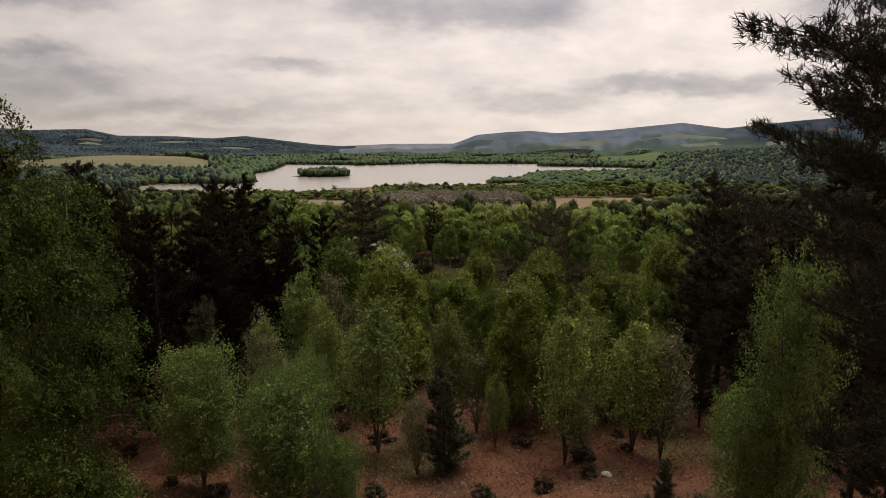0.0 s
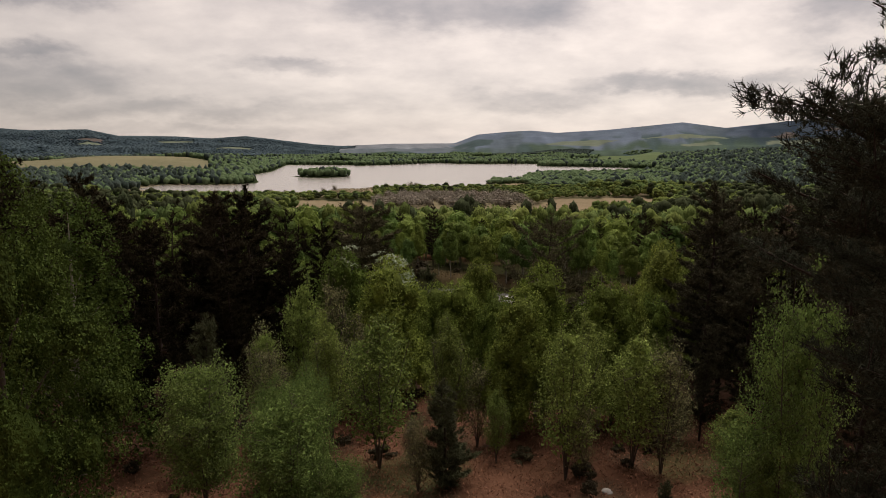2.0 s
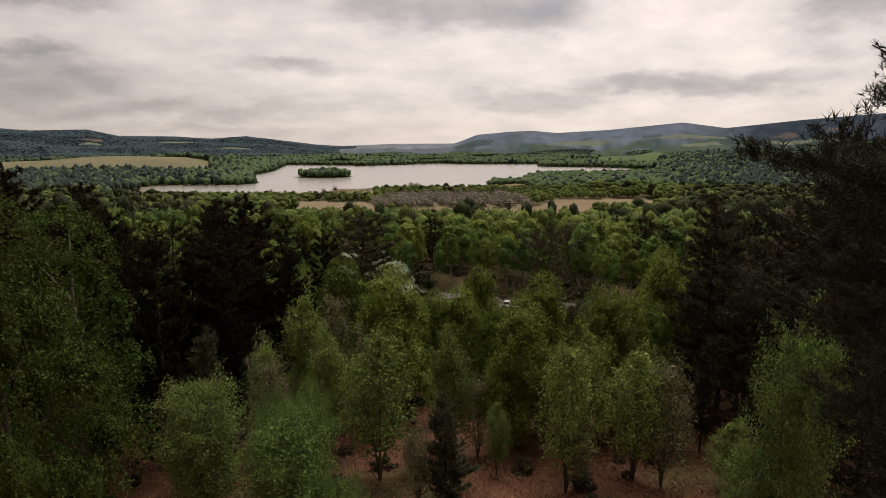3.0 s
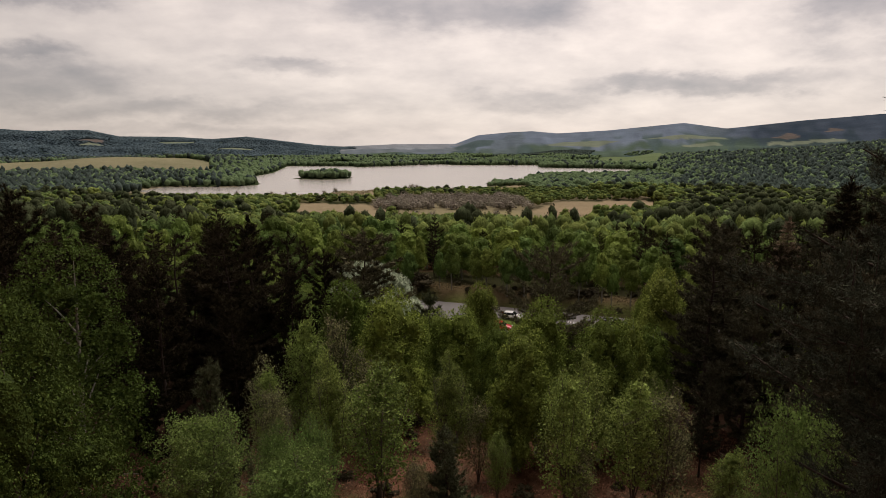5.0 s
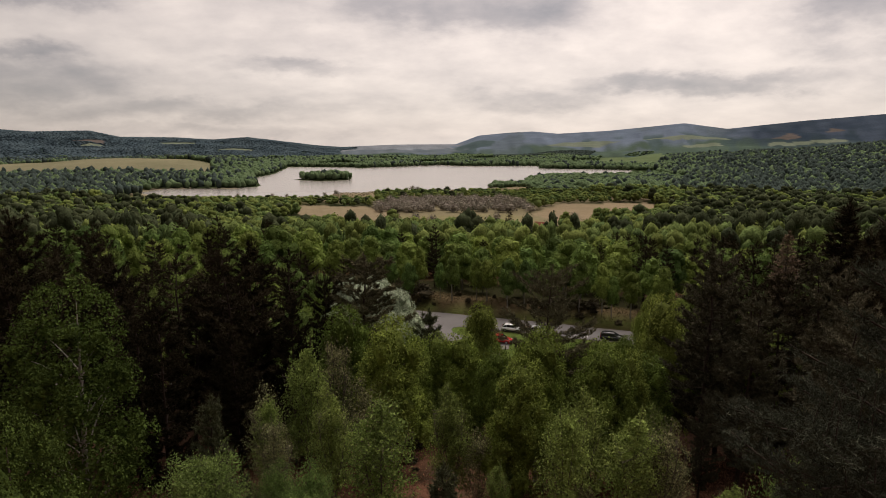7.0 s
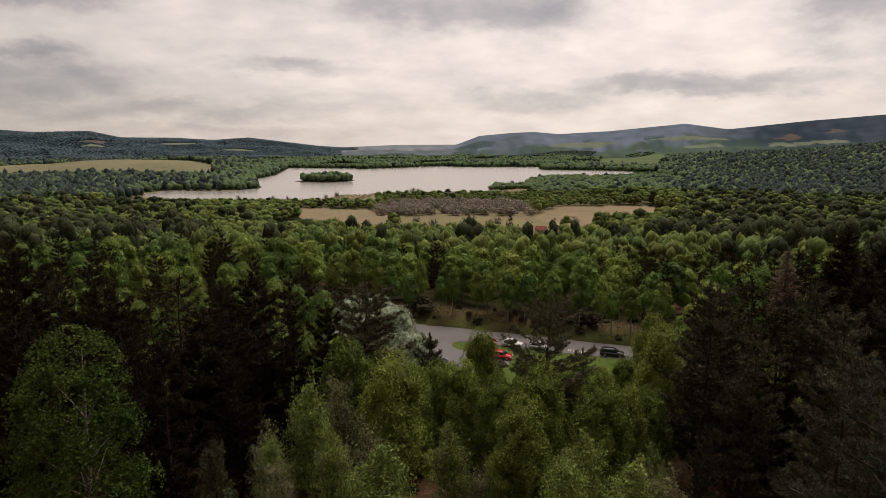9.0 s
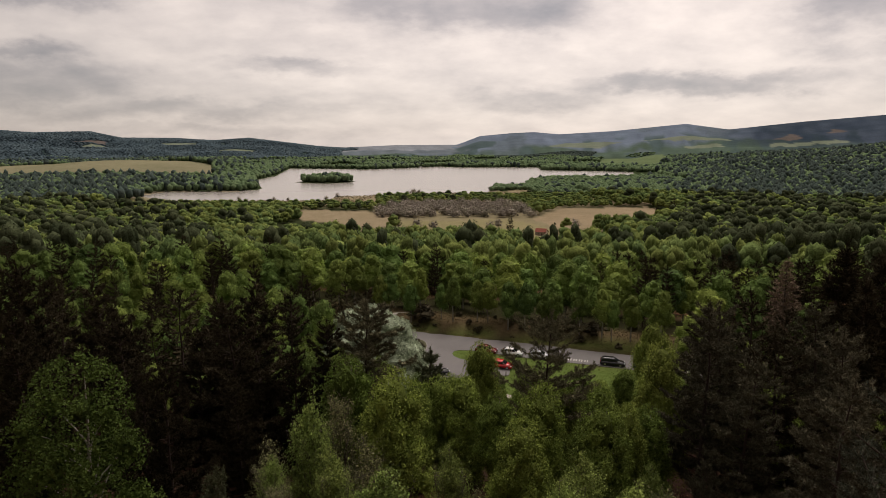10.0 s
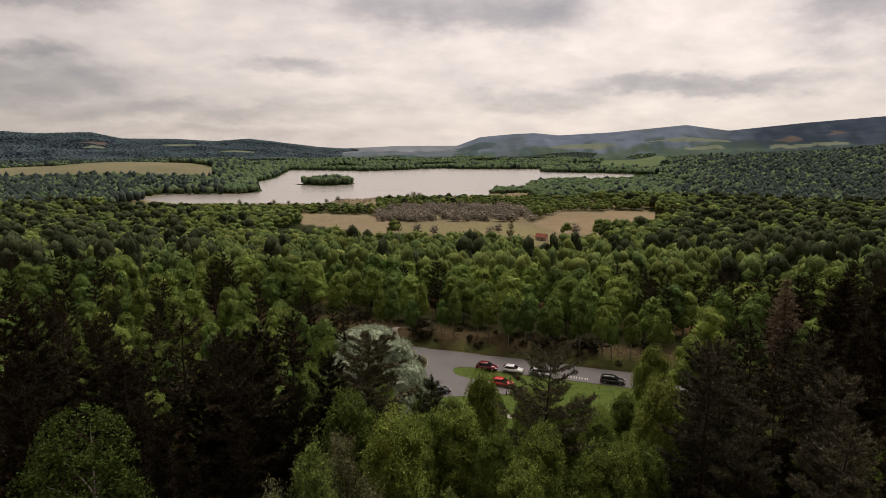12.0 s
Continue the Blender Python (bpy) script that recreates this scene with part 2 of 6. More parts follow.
FOREST_HILL = foliage("hazed hill plantation crown", (0.078, 0.109, 0.127), (0.109, 0.146, 0.163), 0.05, 0.15, 0.1, "shade", 0.0, 0.8)
FOREST_FAR_PINE = foliage("hazed far conifer crown", (0.056, 0.076, 0.066), (0.070, 0.088, 0.076), 0.05, 0.2, 0.15, "shade", 0.0, 0.8)
BROWN_NEEDLE = foliage("thin brownish pine needle", (0.136, 0.126, 0.074), (0.144, 0.132, 0.078), 0.12, 0.2, 0.5, "", 0.0, 1.6)
BRACKEN = foliage("dead bracken frond", (0.270, 0.140, 0.090), (0.300, 0.165, 0.108), 0.1, 0.1, 0.5)
BANK_BRACKEN = foliage("weathered bracken and grass", (0.165, 0.118, 0.066), (0.150, 0.132, 0.060), 0.1, 0.1, 0.5)
GRASS = foliage("grass blade", (0.150, 0.205, 0.048), (0.175, 0.220, 0.058), 0.25, 0.15, 0.3)
REED = foliage("pale reed", (0.38, 0.31, 0.20), (0.33, 0.28, 0.18), 0.2, 0.15, 0.25)
BIRCH_BARK = surface("birch bark", (0.46, 0.43, 0.39), 0.85, grain=(9, 0.6, (0.25, 0.22, 0.2)), wear=(2.0, 0.5, (0.5, 0.45, 0.4)), bump=(14, 0.02))
PINE_BARK = surface("pine bark", (0.070, 0.047, 0.035), 0.9, grain=(10, 0.7, (0.35, 0.3, 0.28)), wear=(1.5, 0.5, (0.5, 0.5, 0.5)), bump=(12, 0.03))
TWIG_BARK = surface("twig bark", (0.13, 0.105, 0.085), 0.9, grain=(12, 0.6, (0.5, 0.45, 0.4)), wear=(3, 0.3, (0.7, 0.7, 0.7)))
GROUND = surface("land", (1, 1, 1), 1.0, spec=0.0, grain=(0.9, 0.55, (0.5, 0.48, 0.42)), wear=(0.07, 0.5, (0.68, 0.7, 0.62)), bump=(1.2, 0.25), attribute="cover", broad=(0.006, 0.55, (0.55, 0.6, 0.6)))
ASPHALT = surface("worn car park asphalt", (0.178, 0.165, 0.160), 0.9, grain=(3.0, 0.35, (0.72, 0.7, 0.7)), wear=(0.18, 0.5, (0.7, 0.7, 0.7)), bump=(25, 0.01))
GRAVEL = surface("pale path gravel", (0.42, 0.38, 0.33), 0.95, grain=(6, 0.5, (0.6, 0.58, 0.55)), wear=(0.6, 0.4, (0.7, 0.7, 0.66)), bump=(30, 0.01))
CONCRETE = surface("weathered kerb concrete", (0.30, 0.285, 0.265), 0.92, grain=(5, 0.5, (0.6, 0.58, 0.55)), wear=(0.8, 0.5, (0.6, 0.6, 0.56)), bump=(20, 0.01))
BED_SOIL = surface("mossy bed soil", (0.105, 0.100, 0.055), 0.95, grain=(4, 0.6, (0.5, 0.5, 0.42)), wear=(0.7, 0.5, (0.6, 0.65, 0.5)), bump=(12, 0.03))
LINE_PAINT = surface("worn road paint", (0.62, 0.60, 0.56), 0.8, grain=(5, 0.7, (0.45, 0.43, 0.42)), wear=(1, 0.4, (0.7, 0.7, 0.7)))
# base colour lightened to stand in for part of the sky's reflection
WATER = surface("loch water", (0.30, 0.272, 0.245), 0.24, spec=1.0, bump=(0.4, 0.006))
STONE = surface("pale boulder stone", (0.42, 0.40, 0.38), 0.85, grain=(8, 0.5, (0.6, 0.58, 0.55)), wear=(2, 0.4, (0.6, 0.6, 0.55)), bump=(9, 0.03))
DEAD_WOOD = surface("bleached dead wood", (0.36, 0.31, 0.26), 0.9, grain=(10, 0.6, (0.5, 0.45, 0.4)), wear=(2, 0.3, (0.6, 0.6, 0.6)))
POST_WOOD = surface("dark weathered timber", (0.11, 0.085, 0.065), 0.9, grain=(14, 0.5, (0.5, 0.5, 0.5)), wear=(3, 0.3, (0.6, 0.6, 0.6)))
ROOF_RED = surface("rusted red roof sheet", (0.30, 0.085, 0.055), 0.75, grain=(4, 0.4, (0.6, 0.55, 0.5)), wear=(0.8, 0.4, (0.7, 0.6, 0.55)))
HUT_WALL = surface("weathered pinkish render", (0.46, 0.36, 0.31), 0.9, grain=(4, 0.4, (0.7, 0.66, 0.6)), wear=(0.9, 0.4, (0.7, 0.68, 0.62)))
GLASS = surface("dark car glass", (0.012, 0.014, 0.016), 0.06, spec=0.6)
RUBBER = surface("tyre rubber", (0.02, 0.02, 0.02), 0.85, grain=(20, 0.3, (0.6, 0.6, 0.6)))
ALLOY = surface("alloy wheel", (0.50, 0.50, 0.51), 0.35, 0.8)
TRIM = surface("black plastic trim", (0.025, 0.025, 0.027), 0.6)
LAMP_CLEAR = surface("headlamp lens", (0.65, 0.66, 0.68), 0.12, spec=0.6)
LAMP_RED = surface("tail lamp lens", (0.30, 0.01, 0.01), 0.15, spec=0.6)
PLATE = surface("pale plate", (0.62, 0.60, 0.52), 0.5)


def paint(name, colour):
    return surface(name, colour, 0.22, 0.0, 0.6, wear=(1.2, 0.15, (0.75, 0.73, 0.7)))


RED_PAINT, DARK_RED, WHITE_PAINT = paint("red car paint", (0.50, 0.018, 0.018)), paint("dark red car paint", (0.15, 0.008, 0.014)), paint("white car paint", (0.74, 0.73, 0.71))
BLACK_PAINT, BLUE_PAINT, SILVER_PAINT = paint("black car paint", (0.012, 0.012, 0.014)), paint("dark blue car paint", (0.02, 0.035, 0.09)), paint("silver car paint", (0.50, 0.50, 0.50))


# ---------------------------------------------------------------- mesh helpers
class Geo:
    """Gathers vertices and faces (three or four corners each) for one mesh."""

    def __init__(self):
        self.v, self.f, self.a, self.n = [], [], [], 0

    def add(self, verts, faces, shade=None):
        self.v.append(np.asarray(verts, float))
        self.f.append(np.asarray(faces, int) + self.n)
        self.n += len(verts)
        if shade is not None:
            self.a.append(np.broadcast_to(shade, (len(verts),)))
        return self

    def mesh(self, name, material, smooth=False):
        me = bpy.data.meshes.new(name)
        v = np.concatenate(self.v)
        loops = np.concatenate([f.ravel() for f in self.f])
        sizes = np.concatenate([np.full(len(f), f.shape[1]) for f in self.f])
        me.vertices.add(len(v)); me.loops.add(len(loops)); me.polygons.add(len(sizes))
        me.vertices.foreach_set("co", v.ravel())
        me.loops.foreach_set("vertex_index", loops)
        me.polygons.foreach_set("loop_start", np.concatenate([[0], np.cumsum(sizes)[:-1]]))
        me.polygons.foreach_set("use_smooth", np.full(len(sizes), smooth))
        if self.a:
            at = me.attributes.new("shade", "FLOAT", "POINT")
            at.data.foreach_set("value", np.concatenate(self.a))
        me.materials.append(material)
        me.update(calc_edges=True)
        return me


def part(name, made, material, parent=None, label="", smooth=False):
    """Links a Geo or a bmesh as one mesh object under a thing or a part."""
    if isinstance(made, Geo):
        me = made.mesh(name, material, smooth)
    else:
        me = bpy.data.meshes.new(name)
        made.to_mesh(me); made.free()
        me.materials.append(material)
        me.polygons.foreach_set("use_smooth", np.full(len(me.polygons), smooth))
    ob = new(name, me)
    ob.parent = parent
    return tagged(ob, label) if label else ob


def thing(name, label, category, group="", m=None, kind=""):
    ob = new(name)
    ob.empty_display_size = 0.3
    if m is not None:
        ob.matrix_basis = m
    return tagged(ob, label, category, group, kind)


def box_mesh(size, centre=(0, 0, 0), bevel=0.0, bm=None):
    bm = bm or bmesh.new()
    got = bmesh.ops.create_cube(bm, size=1, matrix=Matrix.Translation(centre) @ Matrix.Diagonal((*size, 1)))
    if bevel:
        edges = {e for v in got["verts"] for e in v.link_edges}
        bmesh.ops.bevel(bm, geom=list(edges), offset=bevel, segments=2, affect="EDGES", profile=0.5)
    return bm


def tube(geo, path, radii, sides=6):
    """A tapered tube along a path of points."""
    path, radii = np.asarray(path, float), np.asarray(radii, float)
    d = np.gradient(path, axis=0)
    d /= np.linalg.norm(d, axis=1, keepdims=True) + 1e-9
    ref = np.where(np.abs(d[:, 2:3]) > 0.9, [[1.0, 0, 0]], [[0, 0, 1.0]])
    u = np.cross(d, ref); u /= np.linalg.norm(u, axis=1, keepdims=True) + 1e-9
    w = np.cross(d, u)
    ang = np.linspace(0, 2 * np.pi, sides, endpoint=False)
    ring = path[:, None] + radii[:, None, None] * (np.cos(ang)[None, :, None] * u[:, None] + np.sin(ang)[None, :, None] * w[:, None])
    i = np.arange(len(path) - 1)[:, None] * sides
    j = np.arange(sides)[None]
    faces = np.stack([i + j, i + (j + 1) % sides, i + sides + (j + 1) % sides, i + sides + j], -1).reshape(-1, 4)
    geo.add(ring.reshape(-1, 3), faces)


def unit(a):
    return a / (np.linalg.norm(a, axis=-1, keepdims=True) + 1e-9)


def leaves(geo, at, size, rng, width=0.6, hang=0.0, shade=None, outward=None, stray=0.6):
    """Diamond leaves at the points, turned at random; hang: how far they point down; outward: directions their faces favour."""
    n = len(at)
    a = rng.normal(size=(n, 3)); a[:, 2] -= hang
    a = unit(a)
    b = rng.normal(size=(n, 3))
    if outward is not None:
        b = np.cross(outward + stray * rng.normal(size=(n, 3)), a)
    b = unit(b - a * (a * b).sum(1, keepdims=True))
    s = size * rng.uniform(0.65, 1.35, (n, 1))
    c = np.cross(a, b) * s * 0.12
    at = np.asarray(at)
    v = np.stack([at - a * s * 0.5, at + b * s * 0.5 * width + c, at + a * s * 0.5, at - b * s * 0.5 * width + c], 1).reshape(-1, 3)
    geo.add(v, np.arange(4 * n).reshape(-1, 4), None if shade is None else np.repeat(shade, 4))


def ico(level):
    bm = bmesh.new()
    bmesh.ops.create_icosphere(bm, subdivisions=level, radius=1)
    got = np.array([v.co[:] for v in bm.verts]), np.array([[v.index for v in f.verts] for f in bm.faces])
    bm.free()
    return got


ICO = {1: ico(1), 2: ico(2)}


def lumps(geo, at, radii, rng, level=2, jitter=0.28, shade=None):
    """Uneven leafy masses that fill the inside of a crown's clumps."""
    v0, f0 = ICO[level]
    at, radii = np.asarray(at, float), np.asarray(radii, float)
    n, k = len(at), len(v0)
    a = rng.uniform(0, 6.28, n)
    turn = np.stack([np.stack([np.cos(a), -np.sin(a)], -1), np.stack([np.sin(a), np.cos(a)], -1)], 1)
    v = np.repeat(v0[None], n, 0) * (1 + rng.uniform(-jitter, jitter, (n, k, 1))) + rng.normal(size=(n, k, 3)) * 0.06
    v[..., :2] = np.einsum("nij,nkj->nki", turn, v[..., :2])
    v = v * radii[:, None, :] + at[:, None, :]
    f = (f0[None] + (np.arange(n) * k)[:, None, None]).reshape(-1, 3)
    geo.add(v.reshape(-1, 3), f, None if shade is None else np.repeat(shade, k))


def needles(geo, at, way, length, width, count, rng, spread=0.75, shade=None):
    """Tufts of needles: thin blades that stand out round each shoot."""
    n = len(at)
    d = unit(np.repeat(way, count, 0) + spread * rng.normal(size=(n * count, 3)))
    base = np.repeat(at, count, 0) - np.repeat(unit(way), count, 0) * length * rng.uniform(0, 0.7, (n * count, 1))
    side = unit(np.cross(d, rng.normal(size=(n * count, 3)))) * width * 0.5
    tip = base + d * length * rng.uniform(0.7, 1.2, (n * count, 1))
    v = np.stack([base - side, base + side, tip], 1).reshape(-1, 3)
    geo.add(v, np.arange(3 * n * count).reshape(-1, 3), None if shade is None else np.repeat(shade, 3 * count))


# ---------------------------------------------------------------- the land
LOCH = [(-441, 822), (-361, 769), (-269, 762), (-164, 763), (-152, 818), (-54, 860), (-5, 872), (62, 872), (81, 990), (132, 1000), (167, 1160),
        (247, 1235), (342, 1280), (440, 1345), (470, 1459), (386, 1511), (255, 1566), (277, 1726), (51, 1725), (-9, 1779), (-228, 1600), (-265, 1640), (-449, 1670),
        (-385, 1310), (-386, 1187), (-303, 950), (-330, 900), (-437, 900)]
ISLAND = [(-280, 1112), (-222, 1084), (-182, 1124), (-219, 1190)]
SKYLINE = [(-70, 120), (-45, 150), (-37.2, 144), (-35.1, 132), (-31.2, 142), (-29.0, 102), (-24.8, 99), (-21.5, 84), (-18.6, 100), (-16.6, 84), (-12.5, 42), (-9.8, 29), (-4.9, 46),
           (1.1, 48), (3.3, 113), (6.3, 134), (8.5, 142), (10.9, 125), (15.6, 145), (22.1, 193), (25.6, 152), (29.4, 183), (31.4, 199), (36.5, 229), (50, 240), (80, 200)]


def inside(poly, x, y):
    x, y = np.asarray(x, float), np.asarray(y, float)
    hit = np.zeros(np.broadcast(x, y).shape, bool)
    for (x0, y0), (x1, y1) in zip(poly, poly[1:] + poly[:1]):
        cross = ((y0 > y) != (y1 > y)) & (x < (x1 - x0) * (y - y0) / (y1 - y0 + 1e-9) + x0)
        hit ^= cross
    return hit


def edge_distance(poly, x, y):
    """Metres to the polygon's edge, negative inside."""
    best = np.full(np.broadcast(x, y).shape, 1e9)
    for (x0, y0), (x1, y1) in zip(poly, poly[1:] + poly[:1]):
        dx, dy = x1 - x0, y1 - y0
        s = np.clip(((x - x0) * dx + (y - y0) * dy) / (dx * dx + dy * dy), 0, 1)
        best = np.minimum(best, np.hypot(x - x0 - s * dx, y - y0 - s * dy))
    return np.where(inside(poly, x, y), -best, best)


def step(a, b, v):
    s = np.clip((v - a) / (b - a), 0, 1)
    return s * s * (3 - 2 * s)


def waves(x, y, length, seed):
    """Smooth uneven ground: a few sine waves that cross at odd angles, about -1 to 1."""
    rng = np.random.default_rng(seed)
    total = 0
    for k in range(6):
        a, p, f = rng.uniform(0, 6.28), rng.uniform(0, 6.28), 6.28 / length * rng.uniform(0.6, 1.9)
        total = total + np.sin((x * np.cos(a) + y * np.sin(a)) * f + p)
    return total / 3.5


def road_line(x, y):
    """y in the car park's own direction, which runs slantwise."""
    return y + 0.325 * np.clip(x, -60, 70) * step(70, 98, y) * (1 - step(140, 200, y))


def land(x, y):
    """Height of the ground in metres above the loch."""
    x, y = np.asarray(x, float), np.asarray(y, float)
    r = np.hypot(x, y)
    v = road_line(x, y)
    # the steep unseen rise behind the camera is added to block low sky light
    z = np.interp(v, [-1500, -400, -200, -70, -25, 0, 10, 20, 32, 46, 60, 75, 86, 125.2, 128, 150, 200, 300, 430, 560, 680, 800],
                  [260, 215, 165, 92, 64, 55, 52.2, 49.3, 46.3, 43.5, 40.5, 37.4, 35.5, 35.5, 37.4, 35.5, 28.5, 16, 8, 4, 2.5, 2.5])
    rough = step(100, 60, v) + step(128, 150, v)
    z = z + 0.35 * waves(x, y, 11, 3) * step(0, 15, r) * np.clip(rough, 0, 1) + 0.9 * waves(x, y, 60, 5) * np.clip(step(90, 40, v) * step(30, 60, np.abs(x)) + step(150, 220, v), 0, 1) * (1 - step(400, 520, y))
    z = z + 0.09 * np.clip(x - 560, 0, 900) * step(150, 500, y) * (1 - step(1500, 2300, y))
    z = z + 30 * np.exp(-((x + 780) / 330) ** 2 - ((y - 1420) / 190) ** 2)
    z = z + 3.5 * waves(x, y, 420, 9) * step(900, 1800, r)
    azimuth = np.degrees(np.arctan2(x, y))
    top = np.interp(azimuth, [a for a, _ in SKYLINE], [h for _, h in SKYLINE], left=110, right=150)
    climb = step(2500, 4500, r)
    z = z * (1 - climb) + top * climb + 8 * waves(x, y, 700, 21) * step(2300, 2900, r) * (1 - step(3600, 4400, r))
    z = z + 26 * np.exp(-((azimuth - 30) / 9) ** 2) * step(1900, 2700, r) * (1 - step(2700, 3800, r))
    z = z - 40 * step(4560, 4900, r)
    shore = edge_distance(LOCH, x, y)
    rise = 0.3 + 0.012 * np.clip(shore, 0, 400) + 0.0 * x
    z = np.where(shore < 0, np.maximum(-2.5, shore * 0.08), np.minimum(z, rise + z * step(0, 160, shore)))
    isle = edge_distance(ISLAND, x, y)
    z = np.where(isle < 20, np.maximum(z, 1.2 - 0.12 * isle), z)
    return z


MEADOWS = {
    "left": [(-165, 625), (-116, 632), (-50, 606), (-45, 520), (-46, 470), (-74, 480), (-140, 545)],
    "middle": [(-54, 530), (60, 545), (80, 500), (92, 400), (60, 395), (30, 440), (-20, 455)],
    "right": [(128, 650), (232, 664), (240, 570), (205, 540), (168, 480), (100, 450), (82, 545)],
}
KNOLL_FIELD = [(-1045, 1130), (-820, 1160), (-700, 1185), (-470, 1175), (-560, 1400), (-850, 1600), (-1035, 1560), (-1300, 1500)]
GREEN_FIELDS = [[(455, 1720), (640, 1760), (780, 2040), (959, 2577), (640, 2380), (520, 2000)]]
PALE_FIELDS = [[(1075, 3285), (1263, 3240), (1563, 3256), (1500, 3080), (1200, 3090)], [(1142, 2788), (1190, 2920), (1370, 2920), (1335, 2803)], [(549, 3249), (696, 3434), (956, 3202), (800, 3069)],
               [(1520, 2752), (1819, 2670), (1780, 2600), (1480, 2680)], [(-1795, 2858), (-1789, 2967), (-1729, 2984), (-1695, 2915)], [(-1634, 3356), (-1471, 3470), (-1373, 3237), (-1495, 3162)],
               [(-1168, 2912), (-1166, 3057), (-984, 3045), (-972, 2960)]]
BROWN_FIELDS = [[(900, 2150), (1180, 2080), (1260, 2230), (960, 2330)], [(1652, 2993), (1845, 3133), (1715, 2815), (1612, 2798)], [(1880, 2900), (2050, 3117), (1990, 2930)], [(-1900, 2950), (-1800, 3100), (-1740, 3000)]]
CONIFERS = [(177, 2595), (263, 2800), (514, 2900), (747, 2900), (650, 2632)]


def hill_noise(x, y):
    """Patches on the hillsides, longer along the camera's sightline than across, against foreshortening."""
    u, w = np.arctan2(x, y) * 3500, np.hypot(x, y) * 0.16
    return u, w, 0.6 * waves(u, w, 190, 71) + 0.5 * waves(u, w, 80, 72)


def cover(x, y):
    """Ground cover as a base colour, with distance haze and wood shade painted in."""
    r, v = np.hypot(x, y), road_line(x, y)
    c = np.zeros((*np.shape(x), 3))
    def lay(where, colour):
        w = np.clip(where, 0, 1)[..., None]
        c[:] = c * (1 - w) + np.array(colour) * w
    lay(np.ones_like(x), (0.205, 0.100, 0.064))                                   # dead bracken on the near slope
    lay(step(0.1, 0.7, waves(x, y, 9, 31)) * 0.6, (0.075, 0.062, 0.042))          # heather and moss
    lay(step(0.5, 1.0, waves(x, y, 14, 33)) * 0.6, (0.085, 0.105, 0.04))
    # wood floors laid darker: the trees' shade is put into the colour
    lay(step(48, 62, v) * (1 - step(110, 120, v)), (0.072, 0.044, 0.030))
    lay(step(120, 123, v) * (1 - step(150, 175, v)), (0.046, 0.044, 0.022))      # the birch wood floor, tree shade included
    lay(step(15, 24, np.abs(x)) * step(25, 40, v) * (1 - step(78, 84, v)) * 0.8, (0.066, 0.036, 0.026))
    lay(step(78, 84, v) * (1 - step(114, 118, v)), (0.125, 0.170, 0.045))       # mown grass round the car park
    lay(step(123, 124, v) * (1 - step(126, 127.5, v)), (0.115, 0.13, 0.042))
    lay(step(126, 127, v) * (1 - step(132, 137, v)), (0.150, 0.108, 0.062))
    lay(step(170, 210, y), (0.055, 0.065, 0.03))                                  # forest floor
    lay(step(640, 720, y) * (y < 905) * (edge_distance(LOCH, x, y) < 260), (0.37, 0.300, 0.195))
    lay((step(600, 700, y) * (x < -150) * (y < 900)), (0.20, 0.18, 0.09))
    lay(step(800, 900, y) * (edge_distance(LOCH, x, y) > np.where(y < 905, 60, 0)), (0.058, 0.078, 0.036))
    lay((np.abs(edge_distance(LOCH, x, y)) < 16) * (y < 910) * 1.0, (0.34, 0.29, 0.205))
    lay(step(-84, -76, x) * (1 - step(128, 138, x)) * step(440, 456, y) * (1 - step(715, 730, y)), (0.290, 0.245, 0.155))      # rough pasture round the scrub
    for poly, colour in ((MEADOWS["left"], (0.36, 0.285, 0.19)), (MEADOWS["middle"], (0.300, 0.262, 0.145)), (MEADOWS["right"], (0.37, 0.285, 0.19)), (KNOLL_FIELD, (0.29, 0.265, 0.170))):
        lay(inside(poly, x, y) * 1.0, colour)
    az = np.degrees(np.arctan2(x, y))
    u, w, mottle = hill_noise(x, y)
    # no haze is modelled: its blue-grey is put into the hill colours below
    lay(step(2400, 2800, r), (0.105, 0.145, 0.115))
    lay(step(3050, 3300, r + 260 * waves(u, w, 800, 51) + 110 * mottle), (0.180, 0.216, 0.290))   # heather moor on the hills, blued for haze
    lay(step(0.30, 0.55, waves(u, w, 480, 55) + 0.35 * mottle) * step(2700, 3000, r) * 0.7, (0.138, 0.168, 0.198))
    lay(step(0.15, 0.40, waves(u, w, 300, 58) + 0.4 * mottle) * step(2450, 2650, r) * (1 - step(3500, 3800, r)) * 0.85, (0.082, 0.116, 0.114))   # plantations, their green blued for haze
    wander = az + 2.5 * waves(u, w, 900, 77) + 0.8 * mottle
    lay(step(25.5, 29, -wander) * step(2700, 3100, r) * (0.85 + 0.15 * mottle), (0.026, 0.044, 0.064))   # planted hill, with the same haze blue
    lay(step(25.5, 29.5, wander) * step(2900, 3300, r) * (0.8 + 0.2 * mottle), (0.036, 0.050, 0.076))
    lay(step(3000, 3120, r + 160 * mottle) * step(-16, -11, az) * (1 - step(0.5, 1.8, az + 1.6 * mottle)) * 0.85, (0.190, 0.215, 0.250))     # far hills, paled for haze
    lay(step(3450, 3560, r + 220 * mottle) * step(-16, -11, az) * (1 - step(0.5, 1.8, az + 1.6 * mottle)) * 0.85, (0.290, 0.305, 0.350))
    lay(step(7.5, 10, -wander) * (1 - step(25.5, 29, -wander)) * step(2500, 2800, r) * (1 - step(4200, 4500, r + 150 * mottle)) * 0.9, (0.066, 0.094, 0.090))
    lay(inside(CONIFERS, x, y) * 1.0, (0.055, 0.070, 0.075))
